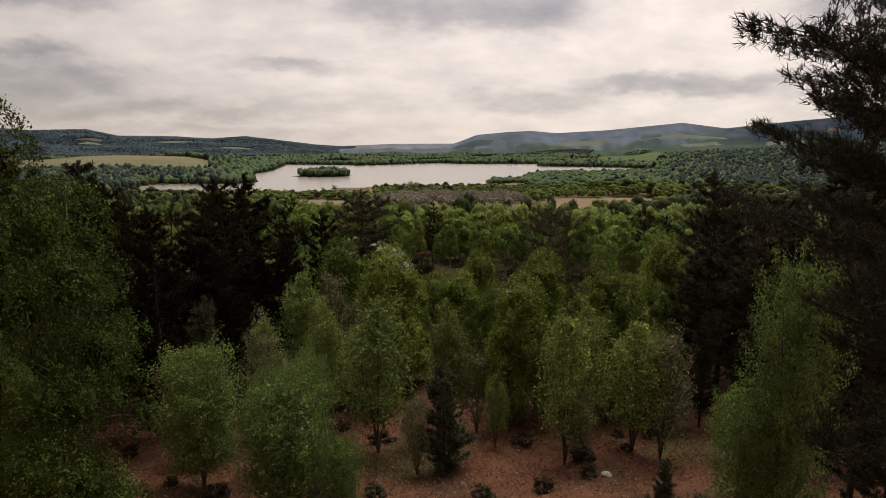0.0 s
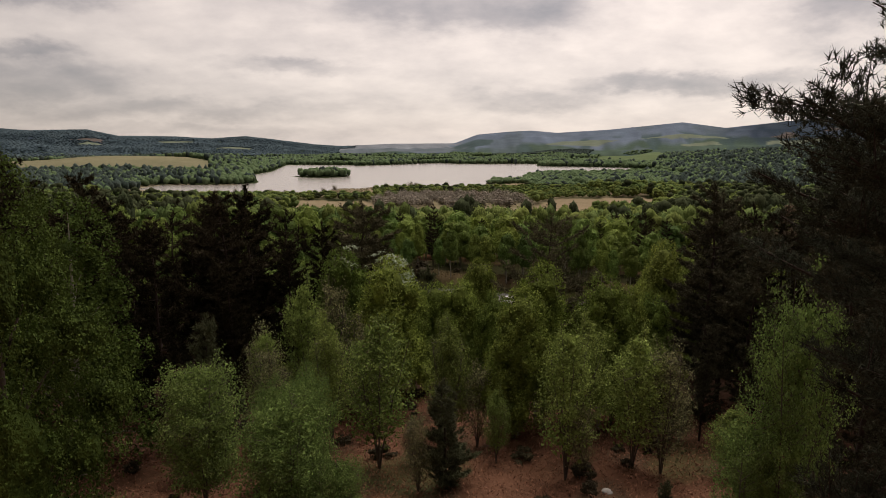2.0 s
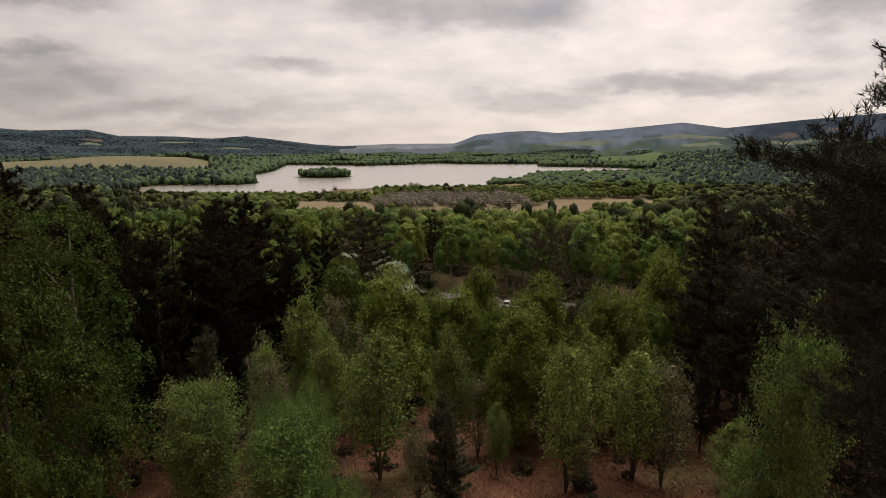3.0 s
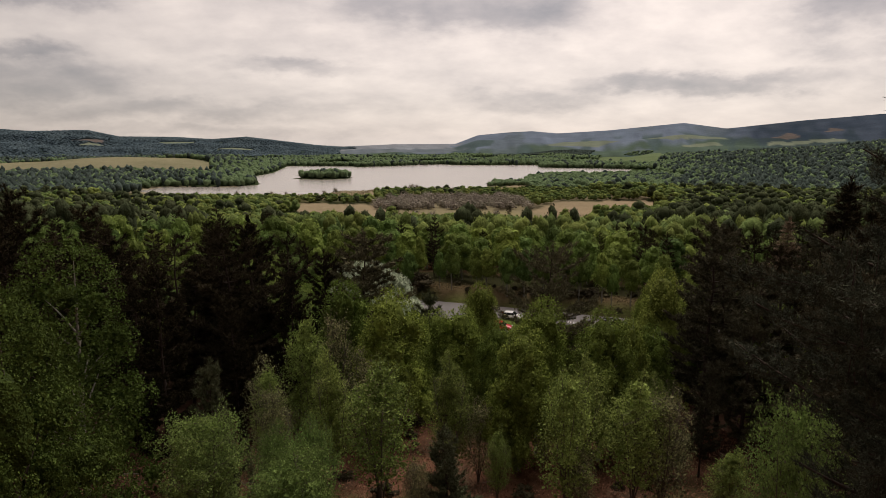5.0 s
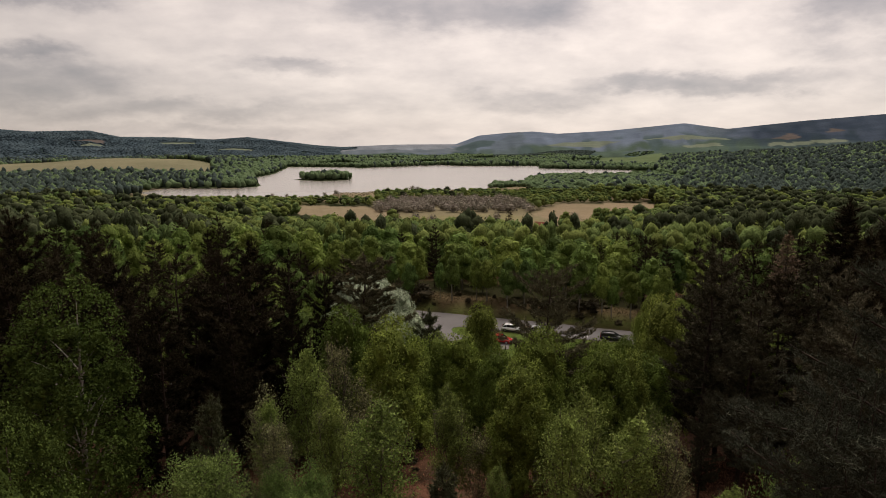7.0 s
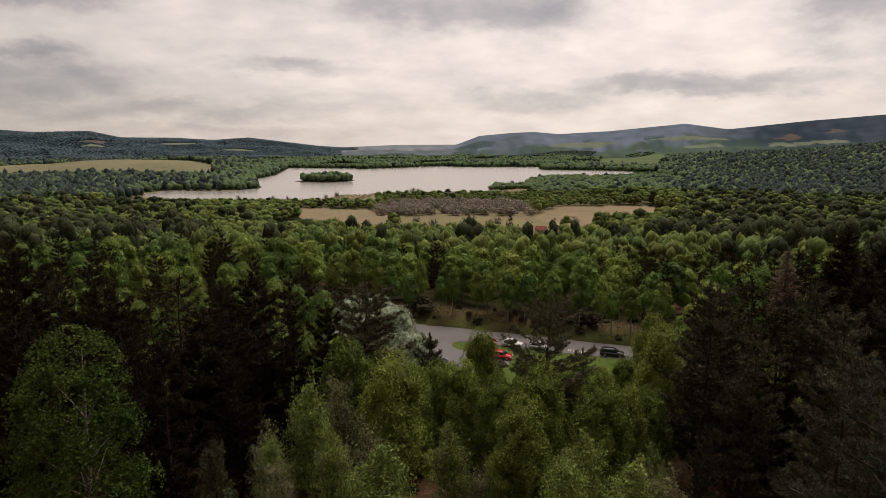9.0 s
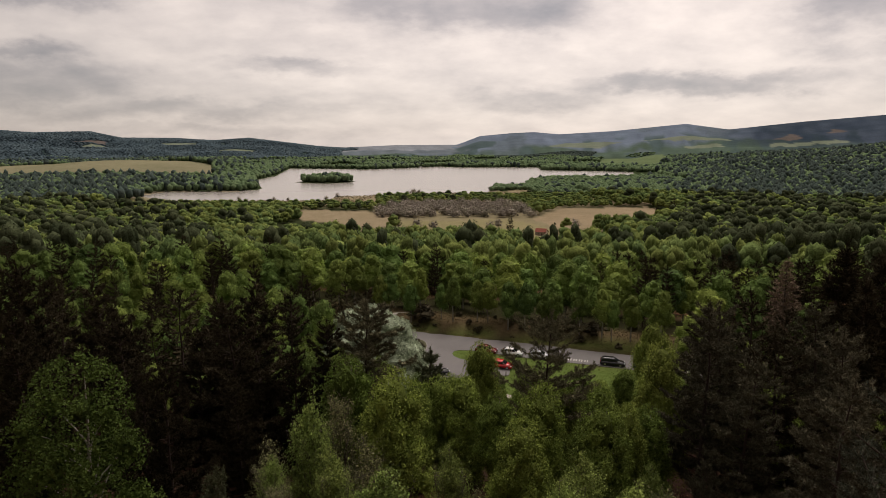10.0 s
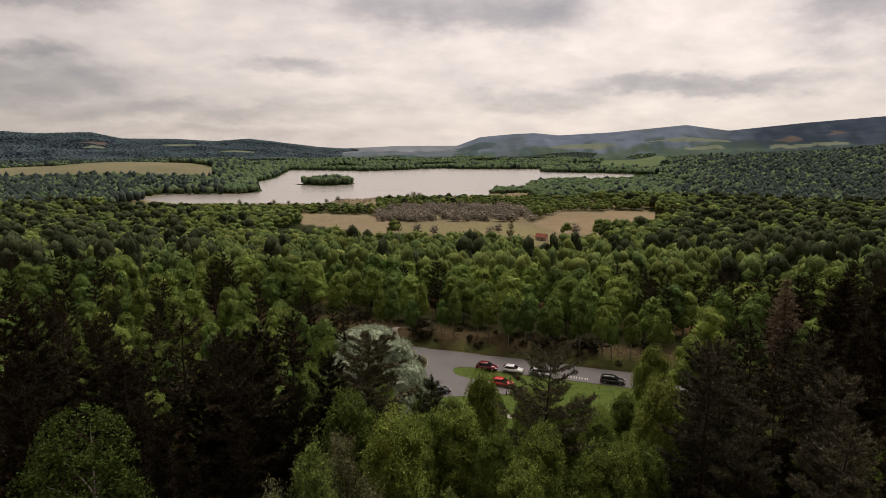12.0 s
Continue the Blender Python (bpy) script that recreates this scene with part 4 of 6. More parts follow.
def domed(seed, height, radius, side, cards, leaf, bark, leaf_mat, base=0.25, axis=BIRCH_AXIS, reach=(0.45, 0.66), sizes=(0.30, 0.44), tall=1.25, blade=0.7, hang=0.7, stray=0.4, level=2, fill=0.9, limbs_apart=0, sides=6, ragged=0.1, up=0.3, bare=0, strand=None, core=0.0):
    """Meshes of a tree with a full crown: trunk with limbs, crown, and some limbs of their own.
    strand: (leaves each, length, fall, looseness) of hanging sprays in place of single leaves; core: share of the masses that is closed leaf."""
    rng = np.random.default_rng(seed)
    rows = lobes_of(rng, height, radius, base, side, axis, reach, sizes, tall)
    trunk, crown, apart = Geo(), Geo(), []
    s = np.linspace(0, 1, 7)
    wob = np.cumsum(rng.normal(size=(7, 2)) * 0.008 * height, 0) * s[:, None]
    stem = np.c_[wob, s * height * 0.93 - 0.3 * (s == 0)]
    tube(trunk, stem, 0.0125 * height * (1 - s) ** 0.8 + 0.012, sides)
    for k, row in enumerate(rows[len(axis):]):
        hz = max(0.12 * height, row[2] - 0.7 * math.hypot(row[0], row[1]) - 0.05 * height)
        start = np.array([np.interp(hz, stem[:, 2], stem[:, a]) for a in range(3)])
        t = np.linspace(0, 1, 4)[:, None]
        path = start * (1 - t) + row[:3] * t
        path[:, 2] += 0.1 * np.sin(t[:, 0] * np.pi) * math.hypot(row[0], row[1])
        rad = 0.0042 * height * (1 - 0.8 * t[:, 0])
        if len(apart) < limbs_apart:
            g = Geo(); tube(g, path, rad * 1.2, 5); apart.append(g)
        else:
            tube(trunk, path, rad, 3)
    for k in range(bare):                                      # dead twigs under the crown
        h, a, ln = height * rng.uniform(0.12, base + 0.15), rng.uniform(0, 6.28), radius * rng.uniform(0.4, 0.8)
        t = np.linspace(0, 1, 4)
        tube(trunk, np.c_[t * ln * np.cos(a), t * ln * np.sin(a), h + 0.1 * ln * np.sin(t * 3)], 0.022 * (1 - 0.8 * t) + 0.004, 3)
    if strand:
        if core:
            lumps(crown, rows[:, :3], rows[:, 3:] * core, rng, 2, 0.16)
        if not level:
            m = cards // 3
            who = rng.integers(0, len(rows), m)
            leaves(crown, rows[who, :3] + unit(rng.normal(size=(m, 3))) * rows[who, 3:] * rng.uniform(core, 0.88, (m, 1)), leaf * 1.7, rng, 0.7, 0.4)
        strands(crown, rows, rng, cards // strand[0], strand[0], leaf, blade, strand[1], strand[2], stray=stray, up=up, clump=strand[3] if len(strand) > 3 else 0.0)
    else:
        leafy_shell(crown, rows, rng, cards, leaf, blade, hang, stray, level, fill, up, ragged)
    out = [("trunk", trunk.mesh("trunk", bark, True)), ("crown", crown.mesh("crown", leaf_mat))]
    return out + [("limb", g.mesh("limb", bark, True)) for g in apart]


def egg(u):
    return np.sqrt(np.clip(1 - ((u - 0.42) / 0.60) ** 2, 0.02, 1))


def plume(u):
    return np.clip(1.03 - u, 0.02, 1) ** 0.62 * np.clip(0.5 + u / 0.3, 0, 1)


def sapling(seed, height, radius, stems, twigs, per, leaf, bark, leaf_mat, base=0.16, rise=0.7, spray=0.10, blade=0.7, envelope=egg):
    """Meshes of a young tree: stems that fan out from the foot, rising twigs, and leaves along the twigs; each stem past the first is a limb."""
    rng = np.random.default_rng(seed)
    trunk, crown, apart, paths = Geo(), Geo(), [], []
    s = np.linspace(0, 1, 8)
    for k in range(stems):
        a, rho = k * 2.39996 + rng.uniform(-0.4, 0.4), radius * (0.1 if k == 0 else rng.uniform(0.3, 0.68))
        top = height * (0.98 if k == 0 else rng.uniform(0.70, 0.92))
        wob = np.cumsum(rng.normal(size=(8, 2)) * 0.010 * height, 0) * s[:, None]
        path = np.c_[np.outer(s ** 1.2, [rho * math.cos(a), rho * math.sin(a)]) + wob, s * top - 0.3 * (s == 0)]
        paths.append(path)
        g = trunk if k == 0 else Geo()
        tube(g, path, 0.0085 * height / (1 + 0.22 * (stems - 1)) * (1 - s) ** 0.8 + 0.007, 5)
        if k:
            apart.append(g)
    n = stems * twigs
    who = np.arange(n) % stems
    f = rng.uniform(base, 0.99, n) ** 0.85
    start = np.array([[np.interp(f[i], s, paths[who[i]][:, a]) for a in range(3)] for i in range(n)])
    a = np.arctan2(start[:, 1], start[:, 0]) + rng.normal(size=n) * 1.1
    u = start[:, 2] / height
    far = radius * envelope(u) * rng.uniform(0.45, 1.02, n)
    end = np.stack([far * np.cos(a), far * np.sin(a), start[:, 2]], 1)
    gap = np.hypot(end[:, 0] - start[:, 0], end[:, 1] - start[:, 1])
    gap = np.minimum(gap, 0.55 * radius)
    end[:, :2] = start[:, :2] + unit(end[:, :2] - start[:, :2]) * gap[:, None]
    tops = np.array([p[-1, 2] for p in paths])[who]
    end[:, 2] = np.minimum(end[:, 2] + rise * gap + 0.03 * height, tops * rng.uniform(0.96, 1.03, n))
    for i in range(0, n, 2):
        mid = (start[i] + end[i]) / 2 - np.array([0, 0, 0.12 * gap[i]])
        tube(trunk, [start[i], mid, end[i]], [0.013, 0.009, 0.004], 3)
    m = n * per
    i = np.repeat(np.arange(n), per)
    t = 1.08 - 0.75 * rng.uniform(0, 1, (m, 1)) ** 1.6
    at = start[i] * (1 - t) + end[i] * t + rng.normal(size=(m, 3)) * spray
    at[:, 2] -= 0.4 * gap[i] * t[:, 0] * (1 - t[:, 0])
    away = unit(np.c_[end[i, :2], 0 * i])
    leaves(crown, at, leaf, rng, blade, 0.3, outward=unit(away + np.array([0, 0, 0.7])), stray=0.6)
    m = m // 5
    h = rng.uniform(base + 0.05, 0.9, m)
    back = unit(rng.normal(size=(m, 2))) * (radius * envelope(h) * rng.uniform(0, 0.62, m))[:, None]
    leaves(crown, np.c_[back, h * height], leaf * 1.9, rng, 0.7, 0.4)
    out = [("trunk", trunk.mesh("trunk", bark, True)), ("crown", crown.mesh("crown", leaf_mat))]
    return out + [("limb", g.mesh("limb", bark, True)) for g in apart]


KINDS = {}


def kind_of(name, *variants):
    """Prototype meshes by kind, each with the height it was built at."""
    KINDS[name] = list(variants)


def variants(count, height, make):
    return [(height, make(k)) for k in range(count)]


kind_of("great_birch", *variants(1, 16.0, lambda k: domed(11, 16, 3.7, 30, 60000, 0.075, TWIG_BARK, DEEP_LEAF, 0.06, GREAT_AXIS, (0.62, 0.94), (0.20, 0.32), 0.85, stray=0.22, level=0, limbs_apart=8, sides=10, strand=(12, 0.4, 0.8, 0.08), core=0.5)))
kind_of("near_birch", *variants(5, 14.0, lambda k: domed(20 + k, 14, 3.1, 18, 9000, 0.175, BIRCH_BARK, LIGHT_LEAF, 0.10, reach=(0.50, 0.86), sizes=(0.24, 0.38), tall=1.4, stray=0.4, level=0, limbs_apart=6, sides=7, strand=(16, 0.8, 1.0, 0.17), core=0.66)))
kind_of("young_tree", *variants(4, 10.0, lambda k: sapling(40 + k, 10, 2.9, 6 + k % 3, 40, 20, 0.14, TWIG_BARK, SPRING_LEAF, 0.14, 0.8, 0.14, envelope=plume)))
kind_of("green_sapling", *variants(2, 9.0, lambda k: sapling(50 + k, 9, 3.0, 7, 50, 42, 0.115, TWIG_BARK, FRESH_LEAF, 0.10, 0.5, 0.16)))
kind_of("tall_sapling", *variants(2, 12.0, lambda k: sapling(55 + k, 12, 2.3, 5, 76, 60, 0.078, TWIG_BARK, FRESH_LEAF, 0.12, 0.45, 0.11)))
kind_of("budding_tree", *variants(2, 9.0, lambda k: sapling(60 + k, 9, 2.6, 8, 46, 10, 0.105, TWIG_BARK, GREY_LEAF, 0.10, 1.0, 0.10, envelope=plume)))
kind_of("birch", *variants(8, 12.0, lambda k: domed(70 + k, 12, 2.25 + 0.15 * (k % 4), 9, 1500, 0.25, BIRCH_BARK, BIRCH_LEAF, 0.18 + 0.05 * (k % 3), reach=(0.50, 0.80), sizes=(0.28, 0.42), tall=1.5, sides=5, stray=0.35, strand=(5, 0.9, 1.0, 0.09), core=0.86)))
kind_of("bank_birch", *variants(4, 11.0, lambda k: domed(190 + k, 11, 2.1, 8, 1500, 0.24, BIRCH_BARK, BIRCH_LEAF, 0.30, reach=(0.50, 0.80), sizes=(0.28, 0.42), tall=1.5, sides=5, stray=0.35, strand=(5, 0.9, 1.0, 0.09), core=0.84)))
kind_of("willow", *variants(1, 15.0, lambda k: domed(90, 15, 8.0, 40, 30000, 0.26, TWIG_BARK, WILLOW_LEAF, 0.04, DOME_AXIS, (0.60, 0.78), (0.18, 0.26), 0.9, 0.6, 1.2, 0.4, limbs_apart=6, strand=(8, 1.0, 0.9), core=0.9)))
kind_of("great_pine", *variants(1, 20.0, lambda k: conifer(101, 20, 3.8, 11, 5, 120, 10, PINE_BARK, NEAR_NEEDLE, 0.46, 0.02, 0.30, 0.45, 0.075, 14, limbs_apart=10, ragged=0.22, sides=10,
                                                         long=((14.4, 209, 5.5, 0.16), (13.7, 214, 5.2, 0.14), (13.0, 206, 4.2, 0.10), (11.6, 222, 4.4, 0.15), (10.6, 214, 4.4, 0.1), (9.2, 232, 4.2, 0.0), (8.0, 206, 3.6, 0.0)))))
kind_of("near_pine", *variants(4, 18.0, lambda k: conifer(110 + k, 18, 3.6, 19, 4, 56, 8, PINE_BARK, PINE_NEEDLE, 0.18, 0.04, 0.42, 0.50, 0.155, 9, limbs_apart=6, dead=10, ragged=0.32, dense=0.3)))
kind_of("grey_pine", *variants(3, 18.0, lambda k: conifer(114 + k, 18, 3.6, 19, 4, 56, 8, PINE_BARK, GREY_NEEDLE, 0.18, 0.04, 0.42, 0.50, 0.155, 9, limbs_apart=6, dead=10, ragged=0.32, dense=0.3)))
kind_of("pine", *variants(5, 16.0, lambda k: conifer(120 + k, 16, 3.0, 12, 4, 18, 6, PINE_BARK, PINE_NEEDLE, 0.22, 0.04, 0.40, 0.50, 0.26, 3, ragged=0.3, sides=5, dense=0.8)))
kind_of("thin_pine", *variants(1, 18.0, lambda k: conifer(117, 18, 5.0, 14, 5, 60, 7, PINE_BARK, BROWN_NEEDLE, 0.24, 0.0, 0.35, 0.4, 0.13, 13, limbs_apart=8, dead=20, ragged=0.4, dense=0.3)))
kind_of("broad_pine", *variants(1, 18.0, lambda k: conifer(118, 18, 4.1, 16, 5, 60, 8, PINE_BARK, BROWN_NEEDLE, 0.20, 0.0, 0.36, 0.45, 0.15, 12, limbs_apart=6, dead=12, ragged=0.28, dense=0.5)))
kind_of("weeping_birch", *variants(2, 14.0, lambda k: domed(28 + k, 14, 3.2, 16, 9000, 0.16, BIRCH_BARK, YELLOW_LEAF, 0.10, reach=(0.46, 0.80), sizes=(0.24, 0.40), tall=1.6, stray=0.4, level=0, limbs_apart=6, sides=7, strand=(16, 1.8, 1.0), core=0.72)))
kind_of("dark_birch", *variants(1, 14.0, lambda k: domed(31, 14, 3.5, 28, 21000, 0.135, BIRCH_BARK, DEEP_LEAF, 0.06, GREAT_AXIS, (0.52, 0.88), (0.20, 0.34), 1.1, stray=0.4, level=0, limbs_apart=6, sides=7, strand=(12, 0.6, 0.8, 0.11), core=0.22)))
kind_of("young_pine", *variants(2, 8.0, lambda k: conifer(130 + k, 8, 1.9, 16, 5, 34, 8, PINE_BARK, YOUNG_NEEDLE, 0.04, -0.08, 0.35, 0.65, 0.15, 6, limbs_apart=4)))
kind_of("spruce", *variants(2, 18.0, lambda k: conifer(140 + k, 18, 3.4, 24, 6, 26, 7, PINE_BARK, PINE_NEEDLE, 0.06, 0.22, 0.15, 0.8, 0.28, 7, ragged=0.12, sides=6)))
kind_of("larch", *variants(1, 18.0, lambda k: conifer(150, 18, 3.0, 22, 6, 18, 5, TWIG_BARK, LARCH_NEEDLE, 0.10, 0.12, 0.12, 0.9, 0.26, 6, ragged=0.15, sides=6)))
kind_of("shrub", *variants(3, 1.6, lambda k: broadleaf(160 + k, 1.6, 1.2, 12, 26, 0.22, TWIG_BARK, DARK_SHRUB, 0.1, 0.45, 0.0, stems=2, envelope=dome, sides=4, thin=True, inner=0.7, mass=1)))
kind_of("bare_bush", *variants(3, 6.0, lambda k: domed(170 + k, 6, 2.7, 9, 640, 0.62, TWIG_BARK, BARE_TWIG, 0.06, DOME_AXIS, (0.5, 0.8), (0.24, 0.38), 1.2, 0.10, level=1, sides=4, bare=10, stray=0.9, strand=(4, 1.0, -0.9), core=0.55)))

LABELS = {
    "great_birch": ("birch_tree", "tall silver birch in full fresh green leaf", "tree"),
    "near_birch": ("birch_tree", "silver birch with drooping green crown on the slope", "tree"),
    "young_tree": ("young_tree", "slim young tree with sparse yellow-green spring leaves", "tree"),
    "green_sapling": ("sapling", "bushy young broadleaf with bright green leaves in bracken", "tree"),
    "tall_sapling": ("sapling", "tall slim sapling with fresh pale green leaves", "tree"),
    "budding_tree": ("budding_tree", "thin many-stemmed tree just coming into grey-green leaf", "tree"),
    "birch": ("birch_tree", "birch with light green rounded crown and pale trunk", "tree"),
    "bank_birch": ("birch_tree", "slim birch with bare pale trunk on the bank", "tree"),
    "willow": ("willow_tree", "domed willow with silvery pale leaves beside the car park", "tree"),
    "great_pine": ("pine_tree", "tall Scots pine with dark bluish needles and long boughs", "tree"),
    "near_pine": ("pine_tree", "dark Scots pine with dense needles and reddish trunk", "tree"),
    "grey_pine": ("pine_tree", "Scots pine with grey-green needles and upright pale shoots", "tree"),
    "broad_pine": ("pine_tree", "broad Scots pine with brownish needles before the pale willow", "tree"),
    "weeping_birch": ("birch_tree", "weeping birch with pale yellow-green hanging twigs", "tree"),
    "dark_birch": ("birch_tree", "rounded birch among dark pines, its green dimmed", "tree"),
    "thin_pine": ("pine_tree", "thin brownish Scots pine with see-through crown by the cars", "tree"),
    "pine": ("pine_tree", "dark green Scots pine among the birches", "tree"),
    "young_pine": ("young_pine", "young pine with upright dull green shoots", "tree"),
    "spruce": ("spruce_tree", "tall dark spruce with layered boughs", "tree"),
    "larch": ("larch_tree", "brownish bare larch with thin drooping twigs", "tree"),
    "shrub": ("shrub", "low dark heather and gorse shrub", "shrub"),
    "bare_bush": ("bare_bush", "grey-purple leafless bush in the meadow", "bush"),
}
GROUPS = {"birch": "birch wood", "pine": "pines in the birch wood", "young_tree": "young trees on the slope", "bare_bush": "bare bushes in the meadow", "shrub": "shrubs on the bank", "near_pine": "pines on the slope", "grey_pine": "pines on the slope"}
PLACED = []


def plant(kind, x, y, height, which=0, turn=0.0, wide=1.0, lean=0.0):
    """One tree on the ground at (x, y). wide: breadth against the prototype's."""
    built, meshes = KINDS[kind][which % len(KINDS[kind])]
    name, label, category = LABELS[kind]
    k = height / built
    m = Matrix.Translation((x, y, float(land(x, y)) - 0.05)) @ Matrix.Rotation(radians(lean), 4, "Y") @ Matrix.Rotation(radians(turn), 4, "Z") @ Matrix.Diagonal((k * wide, k * wide, k, 1))
    ob = thing(name, label, category, GROUPS.get(kind, ""), m)
    for part_name, me in meshes:
        child = new(part_name, me)
        child.parent = ob
    PLACED.append((x, y, height * 0.16))
    return ob


def plant_to(kind, x, y, top, which=0, turn=0.0, wide=1.0, lean=0.0):
    """The same, by the height of its top above the loch."""
    height = top - float(land(x, y))
    if kind == "near_birch":                                   # short ones are broader for their height
        wide *= max(1.0, 14.5 / height) ** 0.6
    return plant(kind, x, y, height, which, turn, wide, lean)


# the near slope: place, height of the top, variant, turn, breadth
plant_to("great_birch", -9.5, 11.3, 67.7, 0, 40, 0.76)
plant_to("great_pine", 10.8, 12.0, 72.6, 0, 0, 1.0)
plant_to("dark_birch", -24.0, 35.2, 64.4, 0, 20, 1.05)
for row in ((34.5, 92.0, 48.6, 0, 15, 1.0), (22.6, 58.0, 58.0, 1, 140, 0.85), (4.4, 68.6, 54.0, 1, 75, 0.85)):
    plant_to("weeping_birch", *row)
for row in ((-4.96, 50.3, 57.8, 1, 80, 1.05), (8.0, 47.0, 58.0, 2, 10, 0.9), (12.9, 44.8, 57.4, 0, 200, 0.95), (18.2, 49.3, 54.6, 1, 120, 0.8), (-9.6, 54.2, 57.8, 2, 300, 0.9),
            (1.7, 58.6, 53.6, 4, 33, 1.0), (5.8, 42.2, 56.8, 3, 140, 0.95), (15.6, 47.4, 55.8, 4, 20, 0.8), (-19.0, 90.0, 50.6, 0, 15, 0.9), (-8.0, 64.0, 52.5, 3, 60, 0.9), (-3.4, 57.5, 53.4, 4, 90, 0.85), (-0.9, 60.5, 52.8, 1, 20, 0.9), (5.2, 55.0, 53.2, 0, 210, 0.85)):
    plant_to("near_birch", *row)
for row in ((-12.5, 68.0, 52.0, 0, 50, 0.9), (-18.5, 74.0, 52.5, 1, 90, 0.9), (13.6, 60.5, 51.2, 2, 250, 0.95), (17.6, 62.0, 51.0, 0, 290, 0.9), (10.4, 71.0, 46.5, 1, 330, 0.95), (6.4, 77.0, 45.0, 2, 10, 0.95),
            (28.0, 66.0, 51.0, 1, 100, 0.9), (15.0, 76.0, 46.0, 2, 260, 0.95), (19.5, 70.0, 48.0, 0, 350, 0.85), (30.5, 76.0, 48.0, 0, 300, 0.9), (24.4, 67.0, 49.0, 3, 20, 0.85), (22.0, 62.6, 48.6, 1, 320, 0.9),
            (21.5, 76.0, 45.4, 4, 45, 0.9), (-3.5, 79.0, 45.5, 1, 160, 0.9), (1.0, 82.0, 43.8, 3, 200, 0.9), (26.0, 80.0, 45.6, 2, 15, 0.9), (-9.5, 82.0, 46.5, 3, 200, 0.9), (32.0, 84.0, 45.0, 4, 70, 0.9), (13.0, 85.0, 43.8, 0, 70, 1.0), (20.0, 81.0, 44.4, 2, 170, 1.0), (7.6, 87.0, 42.6, 3, 250, 0.9)):
    plant_to("near_birch", *row)
for row in ((-4.4, 36.0, 57.0, 0, 10, 1.15), (-11.7, 46.8, 57.0, 1, 70, 0.85), (0.5, 41.9, 54.8, 2, 130, 0.9), (8.0, 34.8, 56.6, 3, 200, 0.95), (10.3, 39.5, 56.0, 0, 250, 0.95),
            (12.7, 35.8, 55.9, 1, 300, 1.1), (-8.6, 41.0, 55.2, 2, 160, 0.9), (-14.0, 43.0, 53.6, 3, 15, 0.8), (3.6, 36.6, 51.6, 1, 20, 0.8), (16.4, 42.0, 53.0, 2, 80, 0.9)):
    plant_to("young_tree", *row)
for row in ((-13.8, 30.3, 55.9, 0, 0, 0.98), (-7.2, 24.3, 56.6, 1, 40, 1.02), (-7.3, 28.8, 56.1, 0, 90, 0.62), (-4.7, 23.4, 54.0, 0, 250, 0.85), (-10.2, 32.5, 53.6, 1, 100, 0.7)):
    plant_to("green_sapling", *row)
for row in ((9.9, 15.2, 64.4, 1, 120, 0.62), (8.9, 15.6, 60.4, 0, 200, 0.85), (-9.6, 14.4, 58.0, 1, 10, 1.0)):
    plant_to("tall_sapling", *row)
for row in ((14.6, 35.6, 55.0, 0, 20, 1.1), (-15.1, 45.5, 53.0, 1, 70, 1.1), (-16.6, 34.0, 52.2, 1, 60, 1.1), (2.6, 41.4, 51.2, 0, 100, 1.1), (-6.6, 45.0, 53.8, 1, 140, 1.1), (-9.8, 49.6, 55.8, 0, 230, 0.9), (-12.4, 39.0, 53.4, 0, 260, 1.1), (-1.6, 32.6, 51.4, 0, 310, 1.0),
            (24.0, 61.0, 47.0, 1, 70, 1.2), (20.4, 54.0, 49.5, 0, 30, 1.2)):
    plant_to("budding_tree", *row)
for row in ((0.1, 33.3, 53.0, 0, 0, 1.05), (-15.4, 35.7, 56.3, 1, 50, 0.75), (-4.9, 20.0, 53.6, 0, 120, 0.9), (10.4, 24.6, 51.8, 1, 30, 0.9), (-1.7, 69.8, 52.0, 0, 70, 1.05)):
    plant_to("young_pine", *row)
for row in ((-20.7, 39.9, 61.6, 0, 0, 0.95), (-31.0, 40.2, 63.6, 1, 40, 1.0), (-32.6, 54.6, 64.2, 2, 80, 1.0), (-24.2, 60.3, 61.0, 0, 120, 1.05), (-19.2, 57.2, 62.8, 3, 200, 1.15), (-42.3, 56.2, 65.8, 1, 30, 1.0),
            (-15.0, 53.0, 58.0, 2, 260, 0.9), (-26.0, 46.5, 60.5, 3, 300, 0.95), (-36.5, 47.0, 63.6, 0, 350, 0.95), (-12.8, 60.0, 58.8, 1, 150, 0.9), (-28.5, 31.5, 58.0, 2, 100, 0.85), (-18.0, 47.0, 57.5, 1, 20, 0.9)):
    plant_to("near_pine", *row)
for row in ((23.4, 49.6, 63.4, 0, 240, 1.05), (27.5, 54.6, 62.2, 1, 280, 1.0), (24.2, 44.0, 61.0, 2, 15, 0.95), (19.8, 25.5, 62.5, 2, 60, 1.0), (26.6, 36.5, 62.5, 0, 100, 1.0), (33.0, 45.5, 62.5, 2, 180, 1.0), (38.2, 56.5, 61.6, 1, 280, 1.05),
            (19.6, 41.0, 54.0, 1, 110, 0.8), (30.0, 62.0, 57.0, 3, 170, 0.9), (22.6, 33.5, 56.0, 3, 220, 0.85), (16.5, 19.5, 58.5, 1, 330, 0.85)):
    plant_to("grey_pine", *row)
plant_to("broad_pine", -8.9, 60.2, 60.8, 0, 160, 1.2)
plant_to("thin_pine", 10.9, 61.5, 59.4, 0, 200, 0.95)
